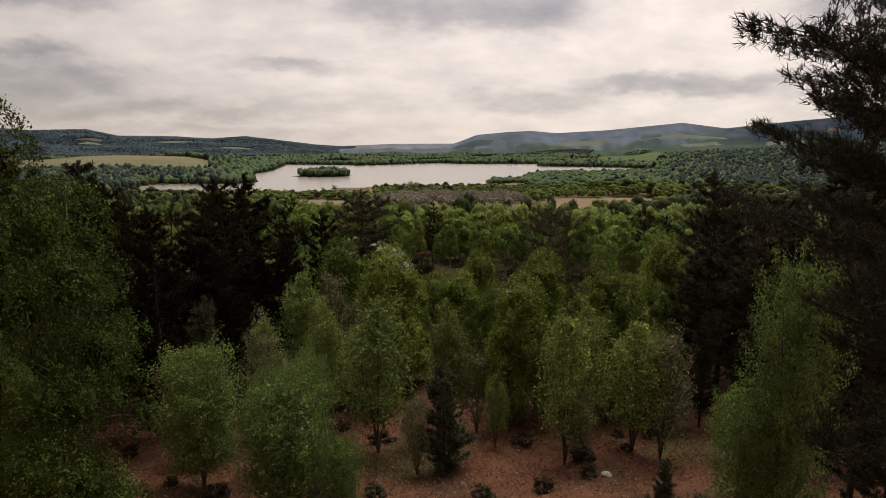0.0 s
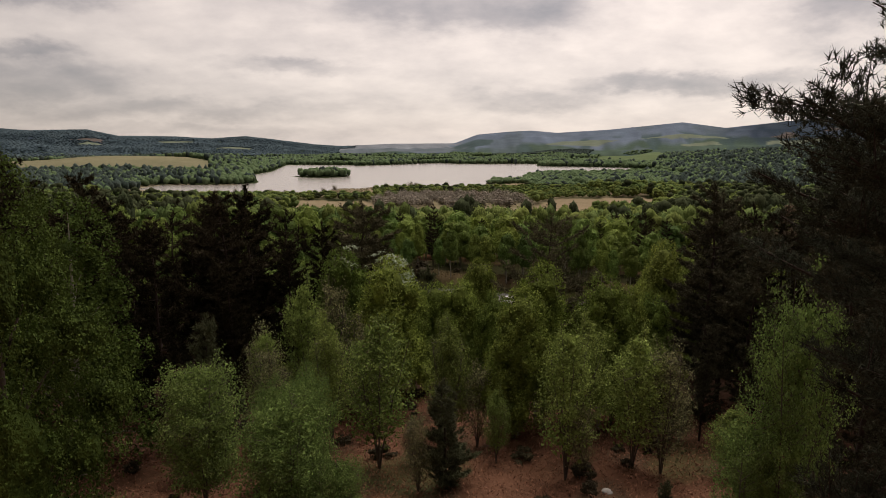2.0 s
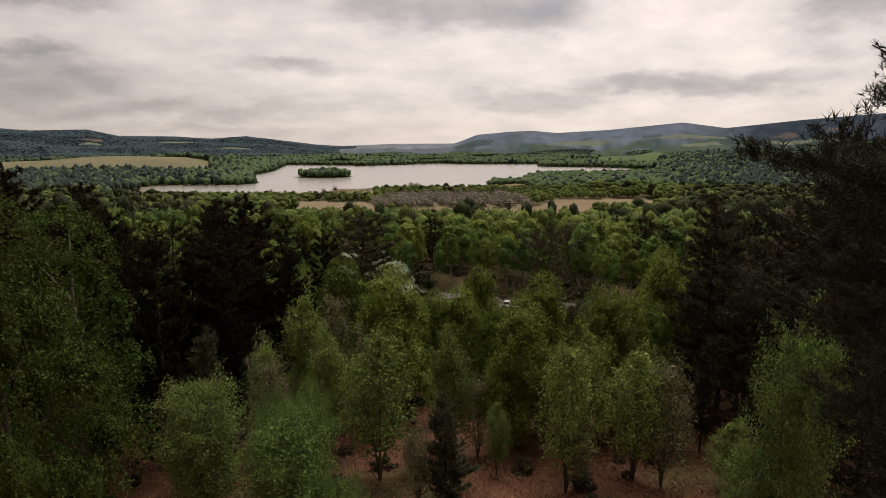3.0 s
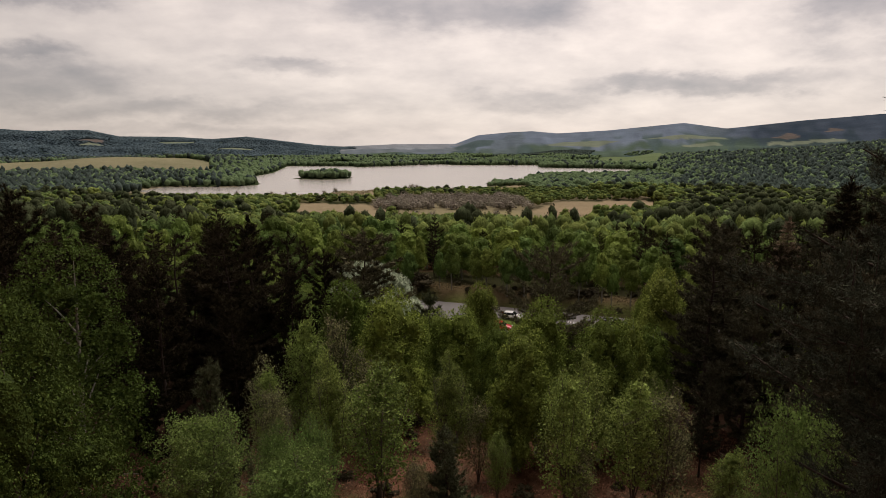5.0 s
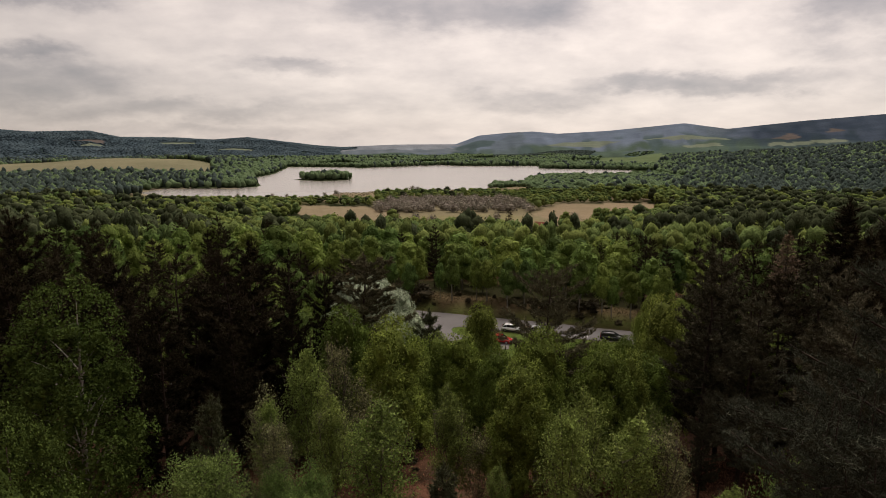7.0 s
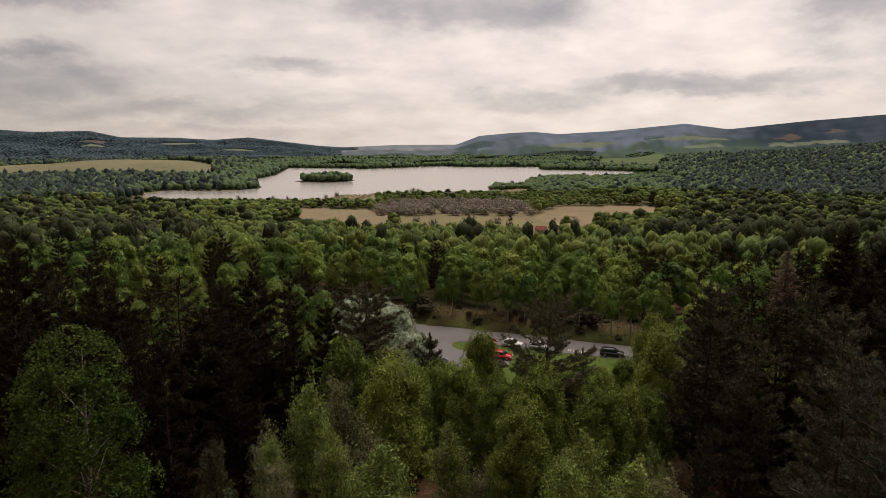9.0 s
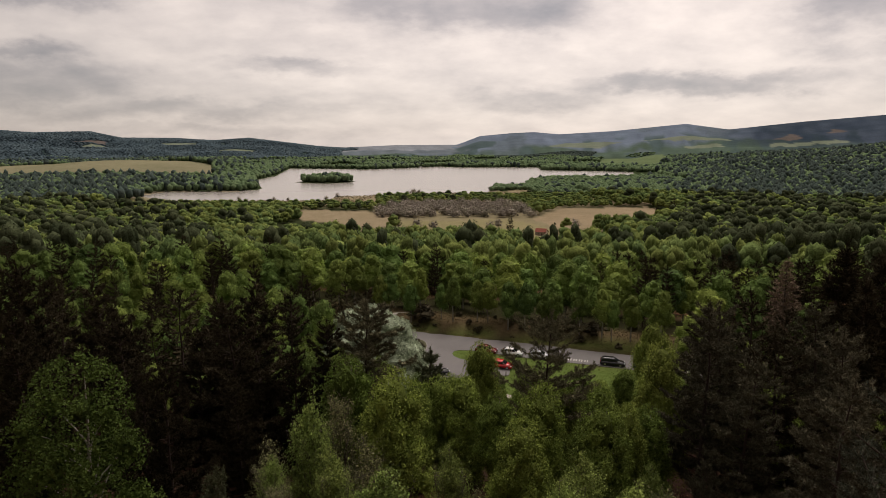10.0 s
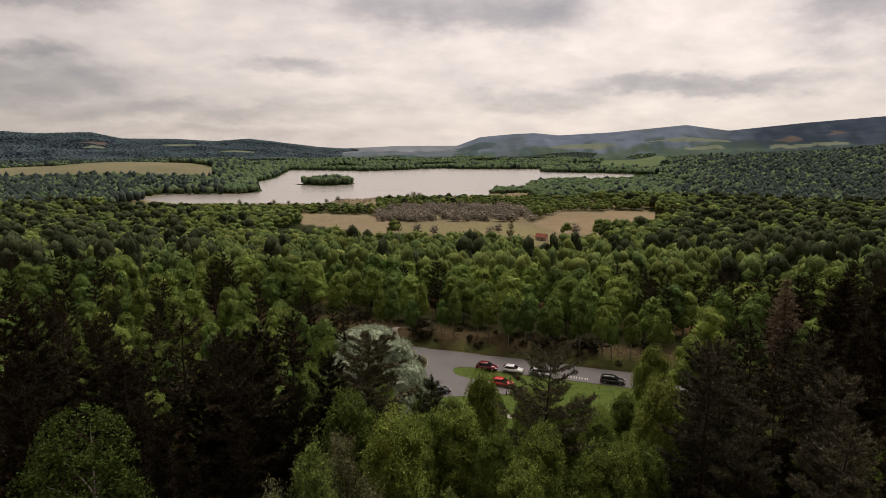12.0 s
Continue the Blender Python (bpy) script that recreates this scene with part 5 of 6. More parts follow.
for row in ((46.4, 66.0, 66.0, 0, 0, 1.0), (54.5, 70.0, 66.0, 1, 60, 1.0), (43.0, 58.0, 63.5, 1, 130, 1.0)):
    plant_to("spruce", *row)
plant_to("larch", 64.5, 107.0, 56.0, 0, 0, 1.5)
plant_to("willow", -13.2, 92.5, 51.8, 0, 0, 1.16)
for x, y, h in ((214, 548, 17), (221, 557, 20), (229, 551, 16), (206, 562, 15), (47, 418, 15), (-38, 462, 13)):
    plant("pine", x, y, h, int(x) % 4, x, 1.2)


def free(x, y, gap):
    return all((x - a) ** 2 + (y - b) ** 2 > (gap + r) ** 2 for a, b, r in PLACED)


def wood_at_car_park():
    """Birches and pines on the flanks of the slope and behind the car park, each a thing of its own."""
    rng = np.random.default_rng(7)
    spots = []
    for y in np.arange(38, 172, 6.3):
        for x in np.arange(-0.80 * y - 6, 0.80 * y + 6, 6.3):
            spots.append((x + rng.uniform(-2.3, 2.3), y + rng.uniform(-2.3, 2.3), *rng.uniform(0, 1, 4)))
    count = {"birch": 0, "pine": 0}
    for x, y, a, b, c, d in spots:
        v = float(road_line(x, y))
        if 127.0 < v < 133.5 and -24 < x < 50:
            continue                                           # the open bank
        if v < 128.0:
            if v > 112.5 and x > -45 and x < 62 or v > 76 and -14 < x < 40:
                continue                                       # the car park and its lawn
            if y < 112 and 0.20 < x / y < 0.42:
                continue                                       # a wedge kept clear along the camera's sightline to the lawn
            if y < 76 and -16 < x < 21 or y < 46 and abs(x) < 22 + 0.1 * y:
                continue                                       # the open slope with its own trees
            pines = 0.92 if y < 62 else 0.72 if y < 78 else 0.45
            if x > 20:
                pines = 0.62 if y < 90 else 0.35
        else:
            pines = 0.14 if abs(x) < 45 else 0.26 if -0.38 * y < x < 0.3 * y else 0.45
        kind = "pine" if b < pines else "birch"
        if count[kind] >= (290 if kind == "birch" else 190) or not free(x, y, 0.6):
            continue
        if v > 133 and d < 0.26:
            continue
        count[kind] += 1
        height = (15.5 + 5.5 * c if y < 80 else 12 + 5 * c) if kind == "pine" else (11 + 3.5 * c if v < 128 else 10.5 + 4.5 * c)
        plant("near_" + kind if y < 60 else kind, x, y, height, int(d * 1000), d * 360, 0.9 + 0.3 * a + (0.3 if v > 128 and kind == "birch" else 0), (b - 0.5) * 4)


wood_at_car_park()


def shrubs():
    rng = np.random.default_rng(17)
    for k in range(17):                                        # slim birches on the edge of the bank
        x, y = on_road(-16 + k * 3.7 + rng.uniform(-1.2, 1.2), rng.uniform(126.4, 130.5))
        plant("bank_birch", x, y, rng.uniform(8.5, 12.5), k, k * 77, rng.uniform(0.85, 1.2))
    for k in range(14):
        x, y = on_road(rng.uniform(-22, 44), rng.uniform(125.0, 129.0))
        plant("shrub", x, y, rng.uniform(0.5, 1.2), k, k * 50, rng.uniform(0.9, 1.8))
    for k in range(18):                                        # gorse and heather on the bank behind the road
        s = rng.uniform(-26, 46)
        x, y = on_road(s, rng.uniform(127.6, 140))
        if -15 < x < -8:
            continue                                           # the trail
        plant("shrub", x, y, rng.uniform(0.7, 2.0), k, k * 50, rng.uniform(0.9, 1.6))
    for k in range(64):                                       # heather and gorse among the bracken
        plant("shrub", rng.uniform(-21, 21), rng.uniform(25, 60), rng.uniform(0.35, 1.0), k, k * 70, rng.uniform(0.9, 1.8))
    for k in range(22):                                        # low growth between the young trees
        y = rng.uniform(33, 58)
        plant("young_tree" if k % 3 == 0 else "budding_tree", rng.uniform(-16, 19), y, rng.uniform(3.0, 6.0), k, k * 47, rng.uniform(1.0, 1.4))
    for x, y, h, w in ((-6.4, 117.6, 0.9, 2.2), (-5.6, 115.4, 0.9, 2.2), (-5.7, 113.4, 0.8, 2.0), (-6.0, 130.6, 2.8, 1.8), (24.0, 120.5, 2.4, 1.8), (30.5, 119.5, 2.2, 1.6), (14, 101.5, 1.2, 1.3), (17, 99, 1.4, 1.4)):
        plant("shrub", x, y, h, int(y), x * 9, w)
    for k in range(215):                                        # leafless alder and willow scrub in the wet meadow
        x, y = rng.uniform(-74, 86), rng.uniform(560, 690)
        plant("bare_bush", x, y, rng.uniform(6.5, 10), k, k * 33, rng.uniform(1.2, 1.8))
    for x, y, h in ((-24, 470, 9), (-10, 462, 8), (106, 470, 9), (36, 470, 7), (44, 480, 8), (-150, 800, 7), (-162, 780, 6), (-48, 850, 9), (-40, 846, 8), (-56, 842, 7), (70, 905, 8), (80, 925, 7), (-230, 770, 6), (-210, 768, 5), (-275, 766, 6)):
        plant("bare_bush", x, y, h, int(y), x, 1.25)


shrubs()


# ---------------------------------------------------------------- the woods farther off, joined
SCRUB = [(-80, 640), (-62, 530), (62, 530), (90, 560), (86, 700), (-30, 700)]


def planted(x, y):
    """Where plantations stand on the hills."""
    az, (u, w, mottle) = np.degrees(np.arctan2(x, y)), hill_noise(x, y)
    wander = az + 2.5 * waves(u, w, 900, 77) + 0.8 * mottle
    ok = (wander < -27.0) & (mottle > -0.9) & (np.hypot(x, y) < 4300) | inside(CONIFERS, x, y) | (wander < -8.5) & (mottle > -0.8) & (np.hypot(x, y) < 4250)
    for poly in (*PALE_FIELDS, *BROWN_FIELDS):
        ok &= ~inside(poly, x, y)
    return ok & (np.hypot(x, y) < np.where(az < -8, 4250, 3700))


def wooded(x, y):
    shore = edge_distance(LOCH, x, y)
    ok = (shore > 4) | (edge_distance(ISLAND, x, y) < -1)
    for poly in (*MEADOWS.values(), KNOLL_FIELD, *GREEN_FIELDS, *BROWN_FIELDS, SCRUB):
        ok &= ~inside(poly, x, y)
    ok &= ~((y > 690) & (y < 840) & (x < -90) & (x > -420))                                     # marsh on the near shore
    ok &= ~((y > 800) & (y < 905) & (x < 130) & (x >= -90)) & ~((y > 690) & (y < 715) & (np.abs(x) < 60))
    ok &= ~((y > 1700) & (waves(x, y, 420, 81) < -0.35))
    ok &= np.hypot(x - 72, y - 432) > 16
    ok &= ~((x > 24) & (x < 112) & (y > 352) & (y < 434)) & ~((np.abs(x - 0.167 * y) < 13) & (y > 265) & (y < 434))
    ok &= ~((x > -52) & (x < 118) & (y > 345 + 25 * waves(x, y, 45, 91)) & (y < 560) & (waves(x, y, 17, 92) < 1.05))
    ok &= ~((x > -140) & (x <= -52) & (y > 385 + 25 * waves(x, y, 45, 93)) & (y < 560) & (waves(x, y, 17, 94) < 1.0))
    ok &= ~((x > 290) & (x < 560) & (y > 1180) & (y < 1440) & (shore < 70))                     # shore kept clear so the bay shows from the camera
    far = np.hypot(x, y)
    ok &= (far < 2650 + 250 * waves(x, y, 400, 83)) | inside(CONIFERS, x, y)
    return ok


def forest_crowns(pine, side, cards, card, seed):
    """Four crowns of unit height and half width, as vertices and triangles."""
    got = []
    for k in range(4):
        rng = np.random.default_rng(seed + k)
        rows = lobes_of(rng, 1.0, 1.0, 0.24, side, ROUND_AXIS, (0.46, 0.72), (0.34, 0.48), 0.42 if pine else 0.5)
        rows[:, 5] = np.clip(rows[:, 5], 0.12, 0.3)
        geo = Geo()
        lumps(geo, rows[:, :3], rows[:, 3:] * 0.95, rng, 1, 0.2)
        flat = Geo()
        leafy_shell(flat, rows * np.array([1, 1, 3.2] * 2), rng, cards, card, 0.8, 0.3, 0.4, 0, 0, 0.3, 0.07)
        quads = np.concatenate(flat.f)
        geo.add(np.concatenate(flat.v) / np.array([1, 1, 3.2]), np.concatenate([quads[:, [0, 1, 2]], quads[:, [0, 2, 3]]]))
        got.append((np.concatenate(geo.v), np.concatenate(geo.f)))
    return got


def far_wood(name, label, near, end, spacing, grow, masses, level, cards, card, pines, seed, broad_mat, where=wooded):
    """Crowns of leaf cards over all that is wooded between two distances, with paler stems under the nearer ones."""
    rng = np.random.default_rng(seed)
    xs, ys = [], []
    r = near
    while r < end:
        s = spacing * (r / near) ** grow
        ang = np.arange(-0.80, 0.80, s / r)
        q = r + rng.uniform(-0.45, 0.45, len(ang)) * s
        ang = ang + rng.uniform(-0.45, 0.45, len(ang)) * s / r
        xs.append(q * np.sin(ang)); ys.append(q * np.cos(ang))
        r += s
    x, y = np.concatenate(xs), np.concatenate(ys)
    keep = where(x, y) & (y > 171)
    x, y = x[keep], y[keep]
    n = len(x)
    size = spacing * (np.hypot(x, y) / near) ** grow
    shade = rng.uniform(0, 1, n)
    stand = step(0.1, 0.7, waves(x, y, 130, seed) + 0.5 * rng.normal(size=n)) * 0.8
    is_pine = rng.uniform(0, 1, n) < pines * (0.35 + 1.3 * stand + 4.5 * step(0.30, 0.55, x / y) + 3.5 * step(0.3, 0.6, -x / y))
    is_pine |= inside(CONIFERS, x, y)
    height = rng.uniform(*((11.0, 16.0) if near < 300 else (10.0, 14.0)), n) * np.where(is_pine, 1.28, 1.0)
    isle = edge_distance(ISLAND, x, y) < 5
    height = np.where(isle, height * 1.1, height)
    low = (y > 600) & (y < 900) & (x < 200) & (x > -420)
    height = np.where(low, height * 0.55, height)
    height = np.where((x > 60) & (x < 460) & (y > 900) & (y < 1400), height * 0.6, height)
    height = np.where(np.hypot(x, y) > 2600, height * 0.40, height)
    if near > 2600:                                            # plantations differ from block to block
        shade = np.clip(0.5 + 0.7 * hill_noise(x, y)[2] + 0.25 * (shade - 0.5), 0, 1)
    radius = np.minimum(size * (rng.uniform(0.36, 0.52, n) if near < 300 else rng.uniform(0.46, 0.64, n) if near < 800 else rng.uniform(0.46, 0.64, n) if near < 2600 else rng.uniform(0.56, 0.78, n)) + 0.3, 12.0 if near > 2600 else 7.0)
    radius = np.where(low, radius * 0.78, radius) * np.where(is_pine & (y < 820), 1.12, 1.0)
    z = land(x, y)
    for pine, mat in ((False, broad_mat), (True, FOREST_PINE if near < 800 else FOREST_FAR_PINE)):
        k = np.where(is_pine == pine)[0]
        if not len(k):
            continue
        m = len(k)
        tall = (height[k] * (0.46 if near < 800 else 0.52))[:, None]
        at = np.stack([x[k], y[k], z[k] + height[k] - tall[:, 0]], 1)
        grown = np.stack([radius[k], radius[k], tall[:, 0]], 1) * (np.array([0.85, 0.85, 1.05]) if pine else 1.0)
        geo = Geo()
        if masses:
            for which, (v0, f0) in enumerate(forest_crowns(pine, masses, cards, card, seed)):
                j = np.arange(which, m, 4)
                turn = rng.uniform(0, 6.28, len(j))
                spin = np.stack([np.stack([np.cos(turn), -np.sin(turn)], -1), np.stack([np.sin(turn), np.cos(turn)], -1)], 1)
                v = np.repeat(v0[None], len(j), 0)
                v[..., :2] = np.einsum("nij,nkj->nki", spin, v[..., :2])
                foot = np.stack([x[k[j]], y[k[j]], z[k[j]]], 1)
                wide = radius[k[j]] * rng.uniform(0.9, 1.2, len(j))
                v = v * np.stack([wide, wide, height[k[j]] * 1.08], 1)[:, None] + foot[:, None]
                v[..., 2] = np.maximum(v[..., 2], foot[:, None, 2])
                faces = (f0[None] + (np.arange(len(j)) * len(v0))[:, None, None]).reshape(-1, f0.shape[1])
                geo.add(v.reshape(-1, 3), faces, np.repeat(shade[k[j]], len(v0)))
        else:
            lumps(geo, at, grown * np.array([0.95, 0.95, 0.95]), rng, level, 0.22, shade[k])
        tagged(part(name[pine], geo, mat, smooth=True), label[pine], "woodland", kind="stuff")
    if near < 300:
        stems = Geo()
        for i in np.where((~is_pine) & (np.hypot(x, y) < 260))[0]:
            tube(stems, [(x[i], y[i], z[i] - 0.2), (x[i] + 0.2, y[i], z[i] + height[i] * 0.7)], [0.12, 0.05], 3)
        tagged(part("birch_stems", stems, BIRCH_BARK), "pale stems of the birch wood", "woodland", kind="stuff")


far_wood(("birch_wood", "pine_wood"), ("birch wood in fresh green leaf", "dark pines scattered in the birch wood"), 165, 340, 7.2, 0.2, 8, 1, 130, 0.125, 0.065, 301, FOREST_BROAD)
far_wood(("birch_wood", "pine_wood"), ("birch wood running down to the meadows", "dark pines in the lower wood"), 340, 820, 7.8, 0.3, 4, 1, 26, 0.22, 0.055, 302, FOREST_BROAD)
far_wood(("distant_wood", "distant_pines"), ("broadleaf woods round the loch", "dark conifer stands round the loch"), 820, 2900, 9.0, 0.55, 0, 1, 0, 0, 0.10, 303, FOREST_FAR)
far_wood(("hill_wood", "hill_pines"), ("plantations on the far hills, tinted blue for haze", "dark conifers on the far hills"), 2620, 4350, 12.5, 0.4, 0, 1, 0, 0, 0.0, 304, FOREST_HILL, planted)


def island_wood():
    """The tall dense trees of the island in the loch."""
    rng = np.random.default_rng(311)
    n = 260
    x, y = rng.uniform(-284, -180, n), rng.uniform(1080, 1192, n)
    keep = edge_distance(ISLAND, x, y) < 2
    x, y = x[keep], y[keep]
    h = rng.uniform(9, 14, len(x))
    shade = rng.uniform(0, 1, len(x))
    geo = Geo()
    lumps(geo, np.stack([x, y, land(x, y) + h * 0.55], 1), np.stack([h * 0.36, h * 0.36, h * 0.5], 1), rng, 2, 0.28, shade)
    tagged(part("island_wood", geo, FOREST_FAR, smooth=True), "dense green trees covering the small island", "woodland", kind="stuff")


island_wood()


# ---------------------------------------------------------------- undergrowth
def undergrowth():
    rng = np.random.default_rng(401)
    n = 120000
    x, y = rng.uniform(-27, 28, n), rng.uniform(4, 56, n)
    keep = waves(x, y, 8, 61) + 0.6 * rng.normal(size=n) > -0.5
    x, y = x[keep], y[keep]
    geo = Geo()
    up = np.tile([[0.0, 0, 1]], (len(x), 1))
    leaves(geo, np.stack([x, y, land(x, y) + rng.uniform(0.02, 0.20, len(x))], 1), 0.27, rng, 0.20, 0.0, None, up, 0.7)
    tagged(part("dead_bracken", geo, BRACKEN), "fallen red-brown bracken on the slope", "bracken", kind="stuff")
    n = 9000
    s, v = rng.uniform(-20, 50, n), rng.uniform(84, 114.6, n)
    x, y = on_road(s, v)
    keep = ~inside(CAR_PARK, x, y)
    x, y = x[keep], y[keep]
    geo = Geo()
    leaves(geo, np.stack([x, y, land(x, y) + 0.06], 1), 0.32, rng, 0.3, -1.5)
    tagged(part("grass_verge", geo, GRASS), "rough green grass beside the car park", "grass", kind="stuff")
    n = 7000
    x, y = on_road(rng.uniform(-30, 52, n), rng.uniform(123.6, 136, n))
    geo = Geo()
    leaves(geo, np.stack([x, y, land(x, y) + 0.1], 1), 0.5, rng, 0.2, -0.8)
    tagged(part("bank_bracken", geo, BANK_BRACKEN), "dead bracken and rough grass on the bank", "bracken", kind="stuff")
    n = 9000
    x, y = rng.uniform(-330, 130, n), rng.uniform(640, 880, n)
    d = edge_distance(LOCH, x, y)
    keep = (d > 1) & (d < 60)
    x, y = x[keep], y[keep]
    geo = Geo()
    leaves(geo, np.stack([x, y, land(x, y) + 0.6], 1), 2.4, rng, 0.5, -1.5)
    tagged(part("reed_bed", geo, REED), "pale dry reeds along the loch shore", "reeds", kind="stuff")


undergrowth()


def boulder():
    bm = bmesh.new()
    bmesh.ops.create_icosphere(bm, subdivisions=3, radius=0.27)
    for v in bm.verts:
        v.co = Vector((v.co.x * 1.25, v.co.y, v.co.z * 0.7)) * (1 + 0.25 * noise.noise(v.co * 4))
    ob = part("boulder", bm, STONE, smooth=True)
    ob.location = (9.9, 31.8, float(land(9.9, 31.8)) + 0.08)
    tagged(ob, "small pale boulder lying in dead bracken", "boulder")


boulder()


def fallen_log(x, y, turn, length, thick):
    geo = Geo()
    s = np.linspace(-0.5, 0.5, 8)
    tube(geo, np.c_[s * length, 0.06 * np.sin(s * 9), 0.03 * np.cos(s * 7)], thick * (1 - 0.45 * (s + 0.5)) + 0.02 * np.sin(s * 23), 8)
    tube(geo, [(0.1 * length, 0, 0), (0.22 * length, 0.35, 0.3)], [thick * 0.4, 0.015], 5)
    ob = part("fallen_log", geo, DEAD_WOOD, smooth=True)
    a, b = radians(turn), length / 2
    z0, z1 = float(land(x - b * math.cos(a), y - b * math.sin(a))), float(land(x + b * math.cos(a), y + b * math.sin(a)))
    ob.matrix_basis = Matrix.LocRotScale((x, y, (z0 + z1) / 2 + thick * 0.7), Euler((0, -math.atan2(z1 - z0, length), a)), None)
    tagged(ob, "bleached fallen branch in the bracken", "log")


for row in ((4.7, 46.0, 12, 2.4, 0.10), (5.6, 45.2, -20, 1.8, 0.06), (-16.5, 26.0, 60, 1.6, 0.05), (3.6, 41.0, 160, 1.5, 0.05)):
    fallen_log(*row)


# ---------------------------------------------------------------- the car park
def tapered_box(bm, outline, half_low, half_high, z_low, z_high):
    """A closed body from a side outline [(x, z)], narrower towards its top."""
    def half(z):
        return half_low + (half_high - half_low) * min(max((z - z_low) / (z_high - z_low), 0), 1)
    left = [bm.verts.new((x, half(z), z)) for x, z in outline]
    right = [bm.verts.new((x, -half(z), z)) for x, z in outline]
    bm.faces.new(left); bm.faces.new(right[::-1])
    n = len(outline)
    for i in range(n):
        bm.faces.new((left[i], right[i], right[(i + 1) % n], left[(i + 1) % n])[::-1])
    bmesh.ops.recalc_face_normals(bm, faces=bm.faces)


def pane(points, thick=0.012):
    bm = bmesh.new()
    f = bm.faces.new([bm.verts.new(p) for p in points])
    bm.normal_update()
    back = bmesh.ops.extrude_face_region(bm, geom=[f])
    bmesh.ops.translate(bm, vec=-f.normal * thick, verts=[v for v in back["geom"] if isinstance(v, bmesh.types.BMVert)])
    bmesh.ops.recalc_face_normals(bm, faces=bm.faces)
    return bm


def disc(radius, width, y, x, z, hub=0.0):
    bm = bmesh.new()
    bmesh.ops.create_cone(bm, cap_ends=True, segments=20, radius1=radius, radius2=radius * (1 - hub), depth=width, matrix=Matrix.Translation((x, y, z)) @ Matrix.Rotation(radians(90), 4, "X"))
    return bm


def car(x, y, turn, coat, label, length=4.3, tall=1.48, estate=False, z=ROAD_Z):
    """A parked car, its nose along +x before the turn."""
    ob = thing("car", label, "car", "cars in the car park", Matrix.LocRotScale((x, y, z), Euler((0, 0, radians(turn))), None))
    k, w = length / 4.3, 0.87
    belt = 0.92
    tail = -2.08 * k
    bm = bmesh.new()
    tapered_box(bm, [(tail, 0.30), (tail - 0.06, 0.55), (tail, 0.90), (-1.95 * k, belt + 0.02), (0.95 * k, belt + 0.02), (1.72 * k, 0.80), (2.08 * k, 0.66), (2.14 * k, 0.45), (2.08 * k, 0.26), (1.7 * k, 0.20), (-1.7 * k, 0.22)], w, w * 0.93, 0.5, 1.0)
    bmesh.ops.bevel(bm, geom=bm.edges[:], offset=0.05, segments=2, affect="EDGES")
    body = part("body", bm, coat, ob, smooth=True)
    roof_back = -1.72 * k if estate else -1.35 * k
    glass_foot = tail + 0.10
    bm = bmesh.new()
    tapered_box(bm, [(glass_foot, belt), (roof_back, tall - 0.04), (roof_back + 0.35, tall), (0.05 * k, tall), (0.22 * k, tall - 0.03), (1.0 * k, belt)], w * 0.93, w * 0.72, belt, tall)
    bmesh.ops.bevel(bm, geom=bm.edges[:], offset=0.03, segments=2, affect="EDGES")
    part("cabin", bm, coat, ob, smooth=True)
    def half(h):
        return w * 0.93 + (w * 0.72 - w * 0.93) * (h - belt) / (tall - belt)
    lo, hi = belt + 0.05, tall - 0.09
    for side in (1, -1):
        e = 0.012 * side
        for x0, x1, x2, x3 in ((0.86 * k, 0.0, 0.0, 0.30 * k), (-0.06, -0.92 * k, -0.92 * k, -0.06), (-0.98 * k, glass_foot + 0.28, roof_back + 0.12, -0.98 * k)):
            pts = [(x0, side * half(lo) + e, lo), (x1, side * half(lo) + e, lo), (x2, side * half(hi) + e, hi), (x3, side * half(hi) + e, hi)]
            part("side_window", pane(pts[::side]), GLASS, ob)
        bm = box_mesh((0.16, 0.14, 0.12), (0.72 * k, side * (w + 0.06), belt + 0.06), 0.03)
        part("wing_mirror", bm, coat, ob, smooth=True)
        part("headlamp", box_mesh((0.22, 0.34, 0.14), (1.98 * k, side * (w - 0.22), 0.66), 0.03), LAMP_CLEAR, ob)
        part("tail_lamp", box_mesh((0.10, 0.20, 0.34 if estate else 0.26), (tail + 0.01, side * (w - 0.13), 0.82), 0.03), LAMP_RED, ob)
        part("sill", box_mesh((2.0 * k, 0.05, 0.14), (0, side * (w - 0.005), 0.28), 0.02), TRIM, ob)
        if estate:
            part("roof_rail", box_mesh((1.5 * k, 0.04, 0.04), (-0.7 * k, side * w * 0.62, tall + 0.04), 0.01), TRIM, ob)
        for cx in (1.30 * k, -1.28 * k):
            wheel = part("wheel", disc(0.315, 0.21, side * (w - 0.08), cx, 0.315), RUBBER, ob)
            part("rim", disc(0.205, 0.03, side * (w + 0.032), cx, 0.315), ALLOY, wheel)
    f0, f1 = half(lo) - 0.06, half(hi) - 0.04
    part("windscreen", pane([(0.97 * k, f0, lo - 0.01), (0.97 * k, -f0, lo - 0.01), (0.30 * k, -f1, hi + 0.03), (0.30 * k, f1, hi + 0.03)][::-1]), GLASS, ob)
    part("rear_window", pane([(glass_foot - 0.005, f0, lo + 0.02), (glass_foot - 0.005, -f0, lo + 0.02), (roof_back - 0.02, -f1, hi), (roof_back - 0.02, f1, hi)]), GLASS, ob)
    part("grille", box_mesh((0.06, 0.8, 0.16), (2.13 * k, 0, 0.50), 0.02), TRIM, ob)
    part("number_plate", box_mesh((0.02, 0.5, 0.11), (2.17 * k, 0, 0.42), 0.004), PLATE, ob)
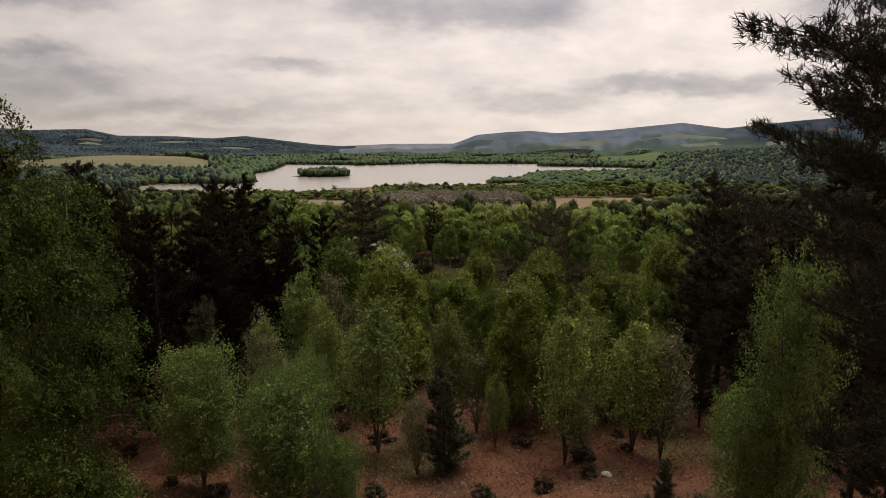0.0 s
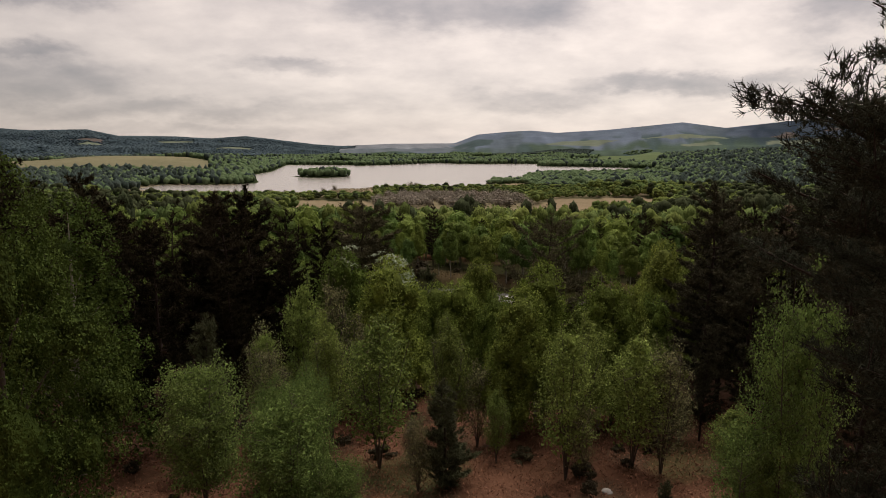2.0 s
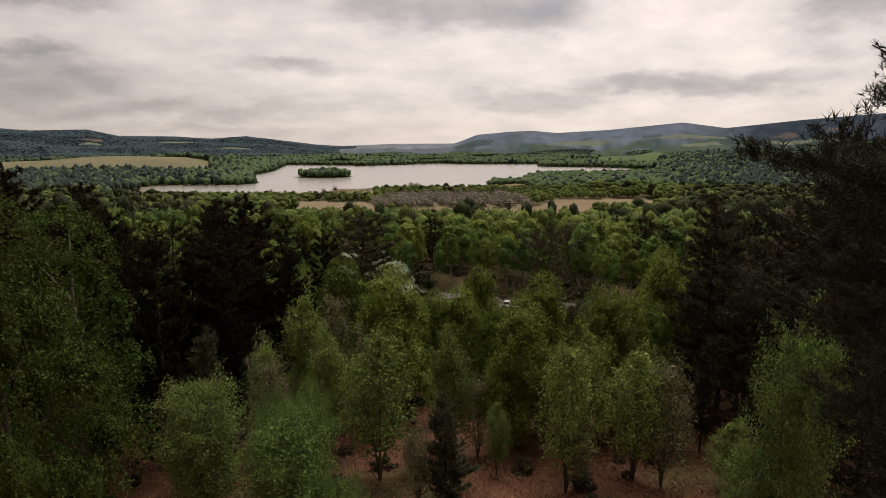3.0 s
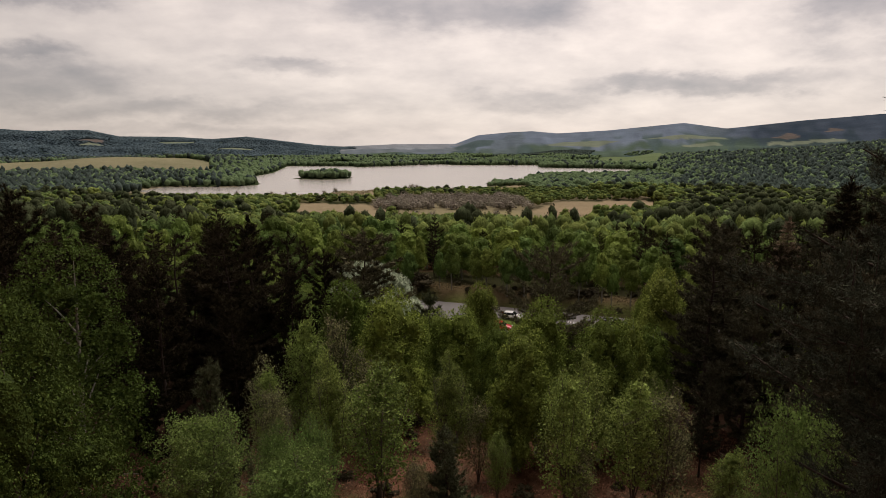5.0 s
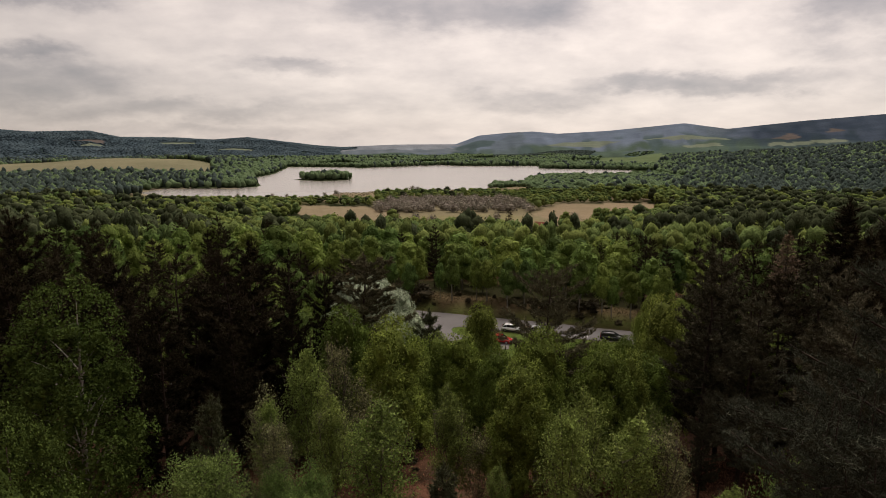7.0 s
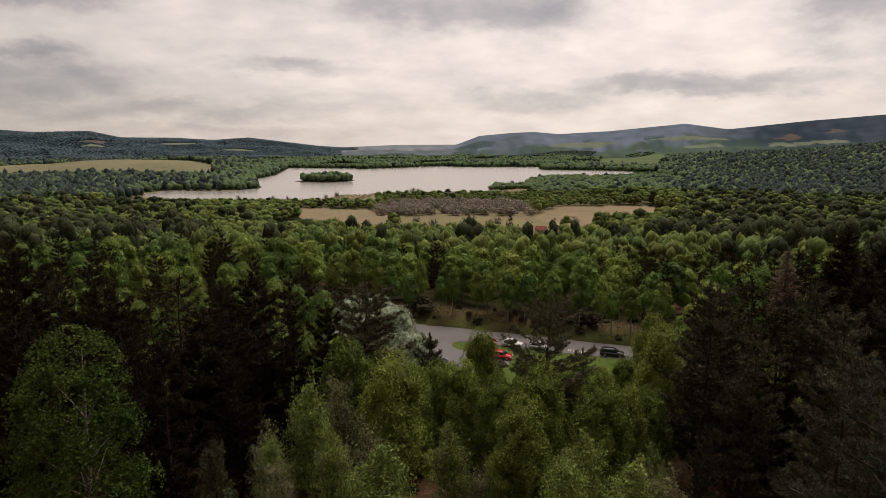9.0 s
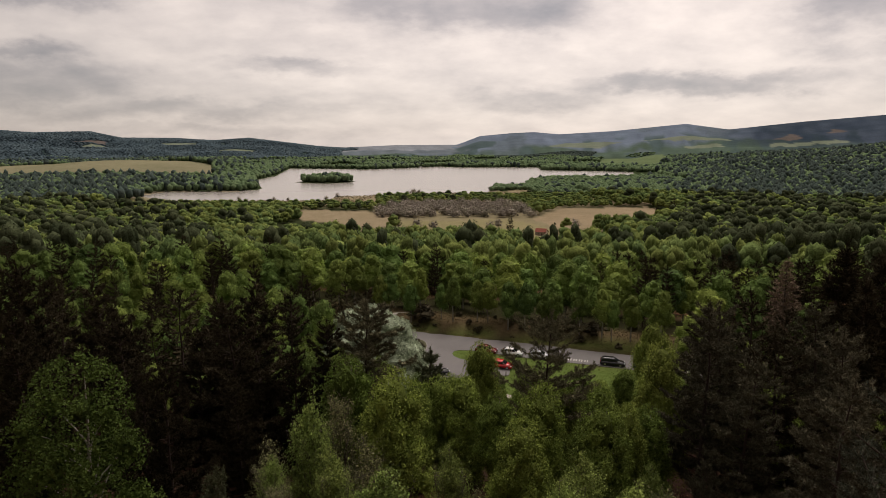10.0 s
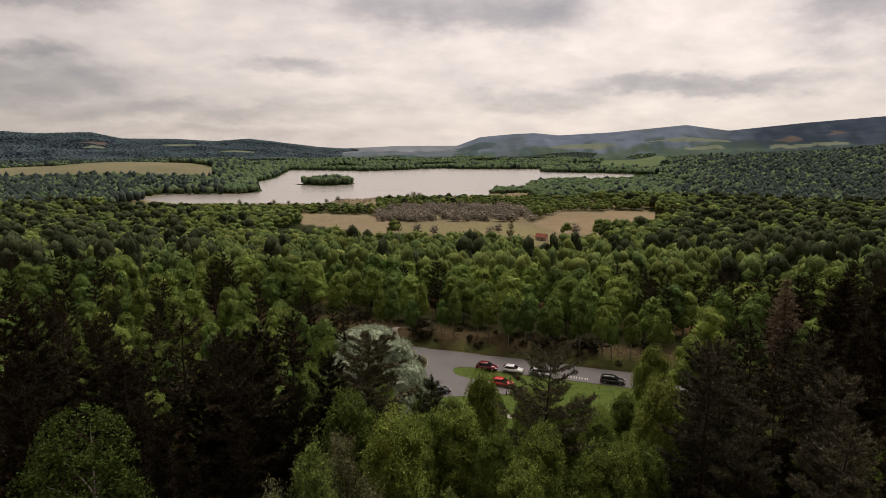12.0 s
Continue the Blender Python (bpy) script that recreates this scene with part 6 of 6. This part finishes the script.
    part("number_plate", box_mesh((0.02, 0.5, 0.11), (tail - 0.06, 0, 0.62), 0.004), PLATE, ob)
    return ob


car(8.3, 112.4, -20, DARK_RED, "dark red hatchback parked on the asphalt", 4.4, 1.52)
car(13.4, 110.9, -18, WHITE_PAINT, "white hatchback parked beside a dark red car", 4.2, 1.47)
car(18.6, 109.4, -18, SILVER_PAINT, "silver car half hidden behind a pine", 4.3, 1.46)
car(10.6, 104.4, -22, RED_PAINT, "bright red hatchback parked near the grass", 4.3, 1.46)
car(32.0, 105.6, -17, BLACK_PAINT, "black estate car with roof rails by the verge", 4.7, 1.50, True)
car(37.6, 103.9, -17, BLUE_PAINT, "dark blue car half hidden by a birch", 4.3, 1.48)
car(-5.4, 102.2, 20, WHITE_PAINT, "white car partly hidden by the silver willow", 4.3, 1.47)
car(-1.4, 100.9, 20, BLACK_PAINT, "dark car behind the small pine", 4.3, 1.45)


def posts():
    group = "bollards at the car park"
    for x, y, h in ((11.0, 100.2, 0.95), (9.3, 94.4, 1.1), (14.0, 99.0, 0.9), (4.5, 98.8, 0.9)):
        bm = box_mesh((0.15, 0.15, h + 0.3), (0, 0, (h - 0.3) / 2), 0.02)
        ob = part("bollard", bm, POST_WOOD)
        ob.location = (x, y, float(land(x, y)))
        tagged(ob, "dark weathered timber post in the grass", "post", group)
    gate = thing("wooden_gate", "low dark wooden barrier at the foot of the trail", "gate", m=Matrix.LocRotScale((-11.4, 127.6, float(land(-11.4, 127.6))), Euler((0, 0, radians(-12))), None))
    for x in (-1.1, 1.1):
        part("post", box_mesh((0.14, 0.14, 1.5), (x, 0, 0.45), 0.02), POST_WOOD, gate)
    for z in (0.45, 0.85, 1.1):
        part("rail", box_mesh((2.1, 0.05, 0.11), (0, 0.0, z), 0.01), POST_WOOD, gate)
    for k in range(4):
        bm = bmesh.new()
        for j in range(2):
            box_mesh((0.22, 1.1, 0.006), (j * 0.45, 0, 0), 0, bm)
        ob = part("road_marking", bm, LINE_PAINT)
        ob.matrix_basis = Matrix.LocRotScale((24.2 + k * 1.0, 108.6 - 0.33 * k, ROAD_Z + 0.006), Euler((0, 0, radians(-18))), None)
        tagged(ob, "worn white painted road marking on asphalt", "road marking", kind="structure")


posts()


def hut():
    x, y = 72.0, 431.0
    z = float(land(x, y))
    ob = thing("hut", "small stone hut with red roof in the meadow", "hut", m=Matrix.LocRotScale((x, y, z), Euler((0, 0, radians(-28))), None))
    w, d, h, ridge = 8.0, 5.0, 3.0, 5.2
    bm = bmesh.new()
    a = [bm.verts.new(p) for p in ((-w / 2, -d / 2, -0.6), (w / 2, -d / 2, -0.6), (w / 2, d / 2, -0.6), (-w / 2, d / 2, -0.6))]
    b = [bm.verts.new(p) for p in ((-w / 2, -d / 2, h), (w / 2, -d / 2, h), (w / 2, d / 2, h), (-w / 2, d / 2, h))]
    c = [bm.verts.new((-w / 2, 0, ridge)), bm.verts.new((w / 2, 0, ridge))]
    bm.faces.new((a[0], a[1], b[1], b[0])); bm.faces.new((a[2], a[3], b[3], b[2]))
    bm.faces.new((a[1], a[2], b[2], c[1], b[1])); bm.faces.new((a[3], a[0], b[0], c[0], b[3])); bm.faces.new(a[::-1])
    part("wall", bm, HUT_WALL, ob)
    for side in (1, -1):
        run, fall = d / 2 + 0.35, ridge - h
        slope = math.atan2(fall, d / 2)
        bm = box_mesh((w + 0.6, run / math.cos(slope), 0.10), (0, 0, 0), 0.01)
        roof = part("roof", bm, ROOF_RED, ob)
        roof.matrix_basis = Matrix.LocRotScale((0, side * run / 2, ridge + 0.06 - run / 2 * math.tan(slope)), Euler((-side * slope, 0, 0)), None)
    part("door", box_mesh((1.0, 0.08, 2.0), (1.2, -d / 2 - 0.02, 1.0), 0.01), POST_WOOD, ob)
    win = part("window", box_mesh((0.9, 0.08, 0.9), (-1.6, -d / 2 - 0.02, 1.7), 0.01), POST_WOOD, ob)
    part("pane", box_mesh((0.76, 0.03, 0.76), (-1.6, -d / 2 - 0.055, 1.7)), GLASS, win)


hut()
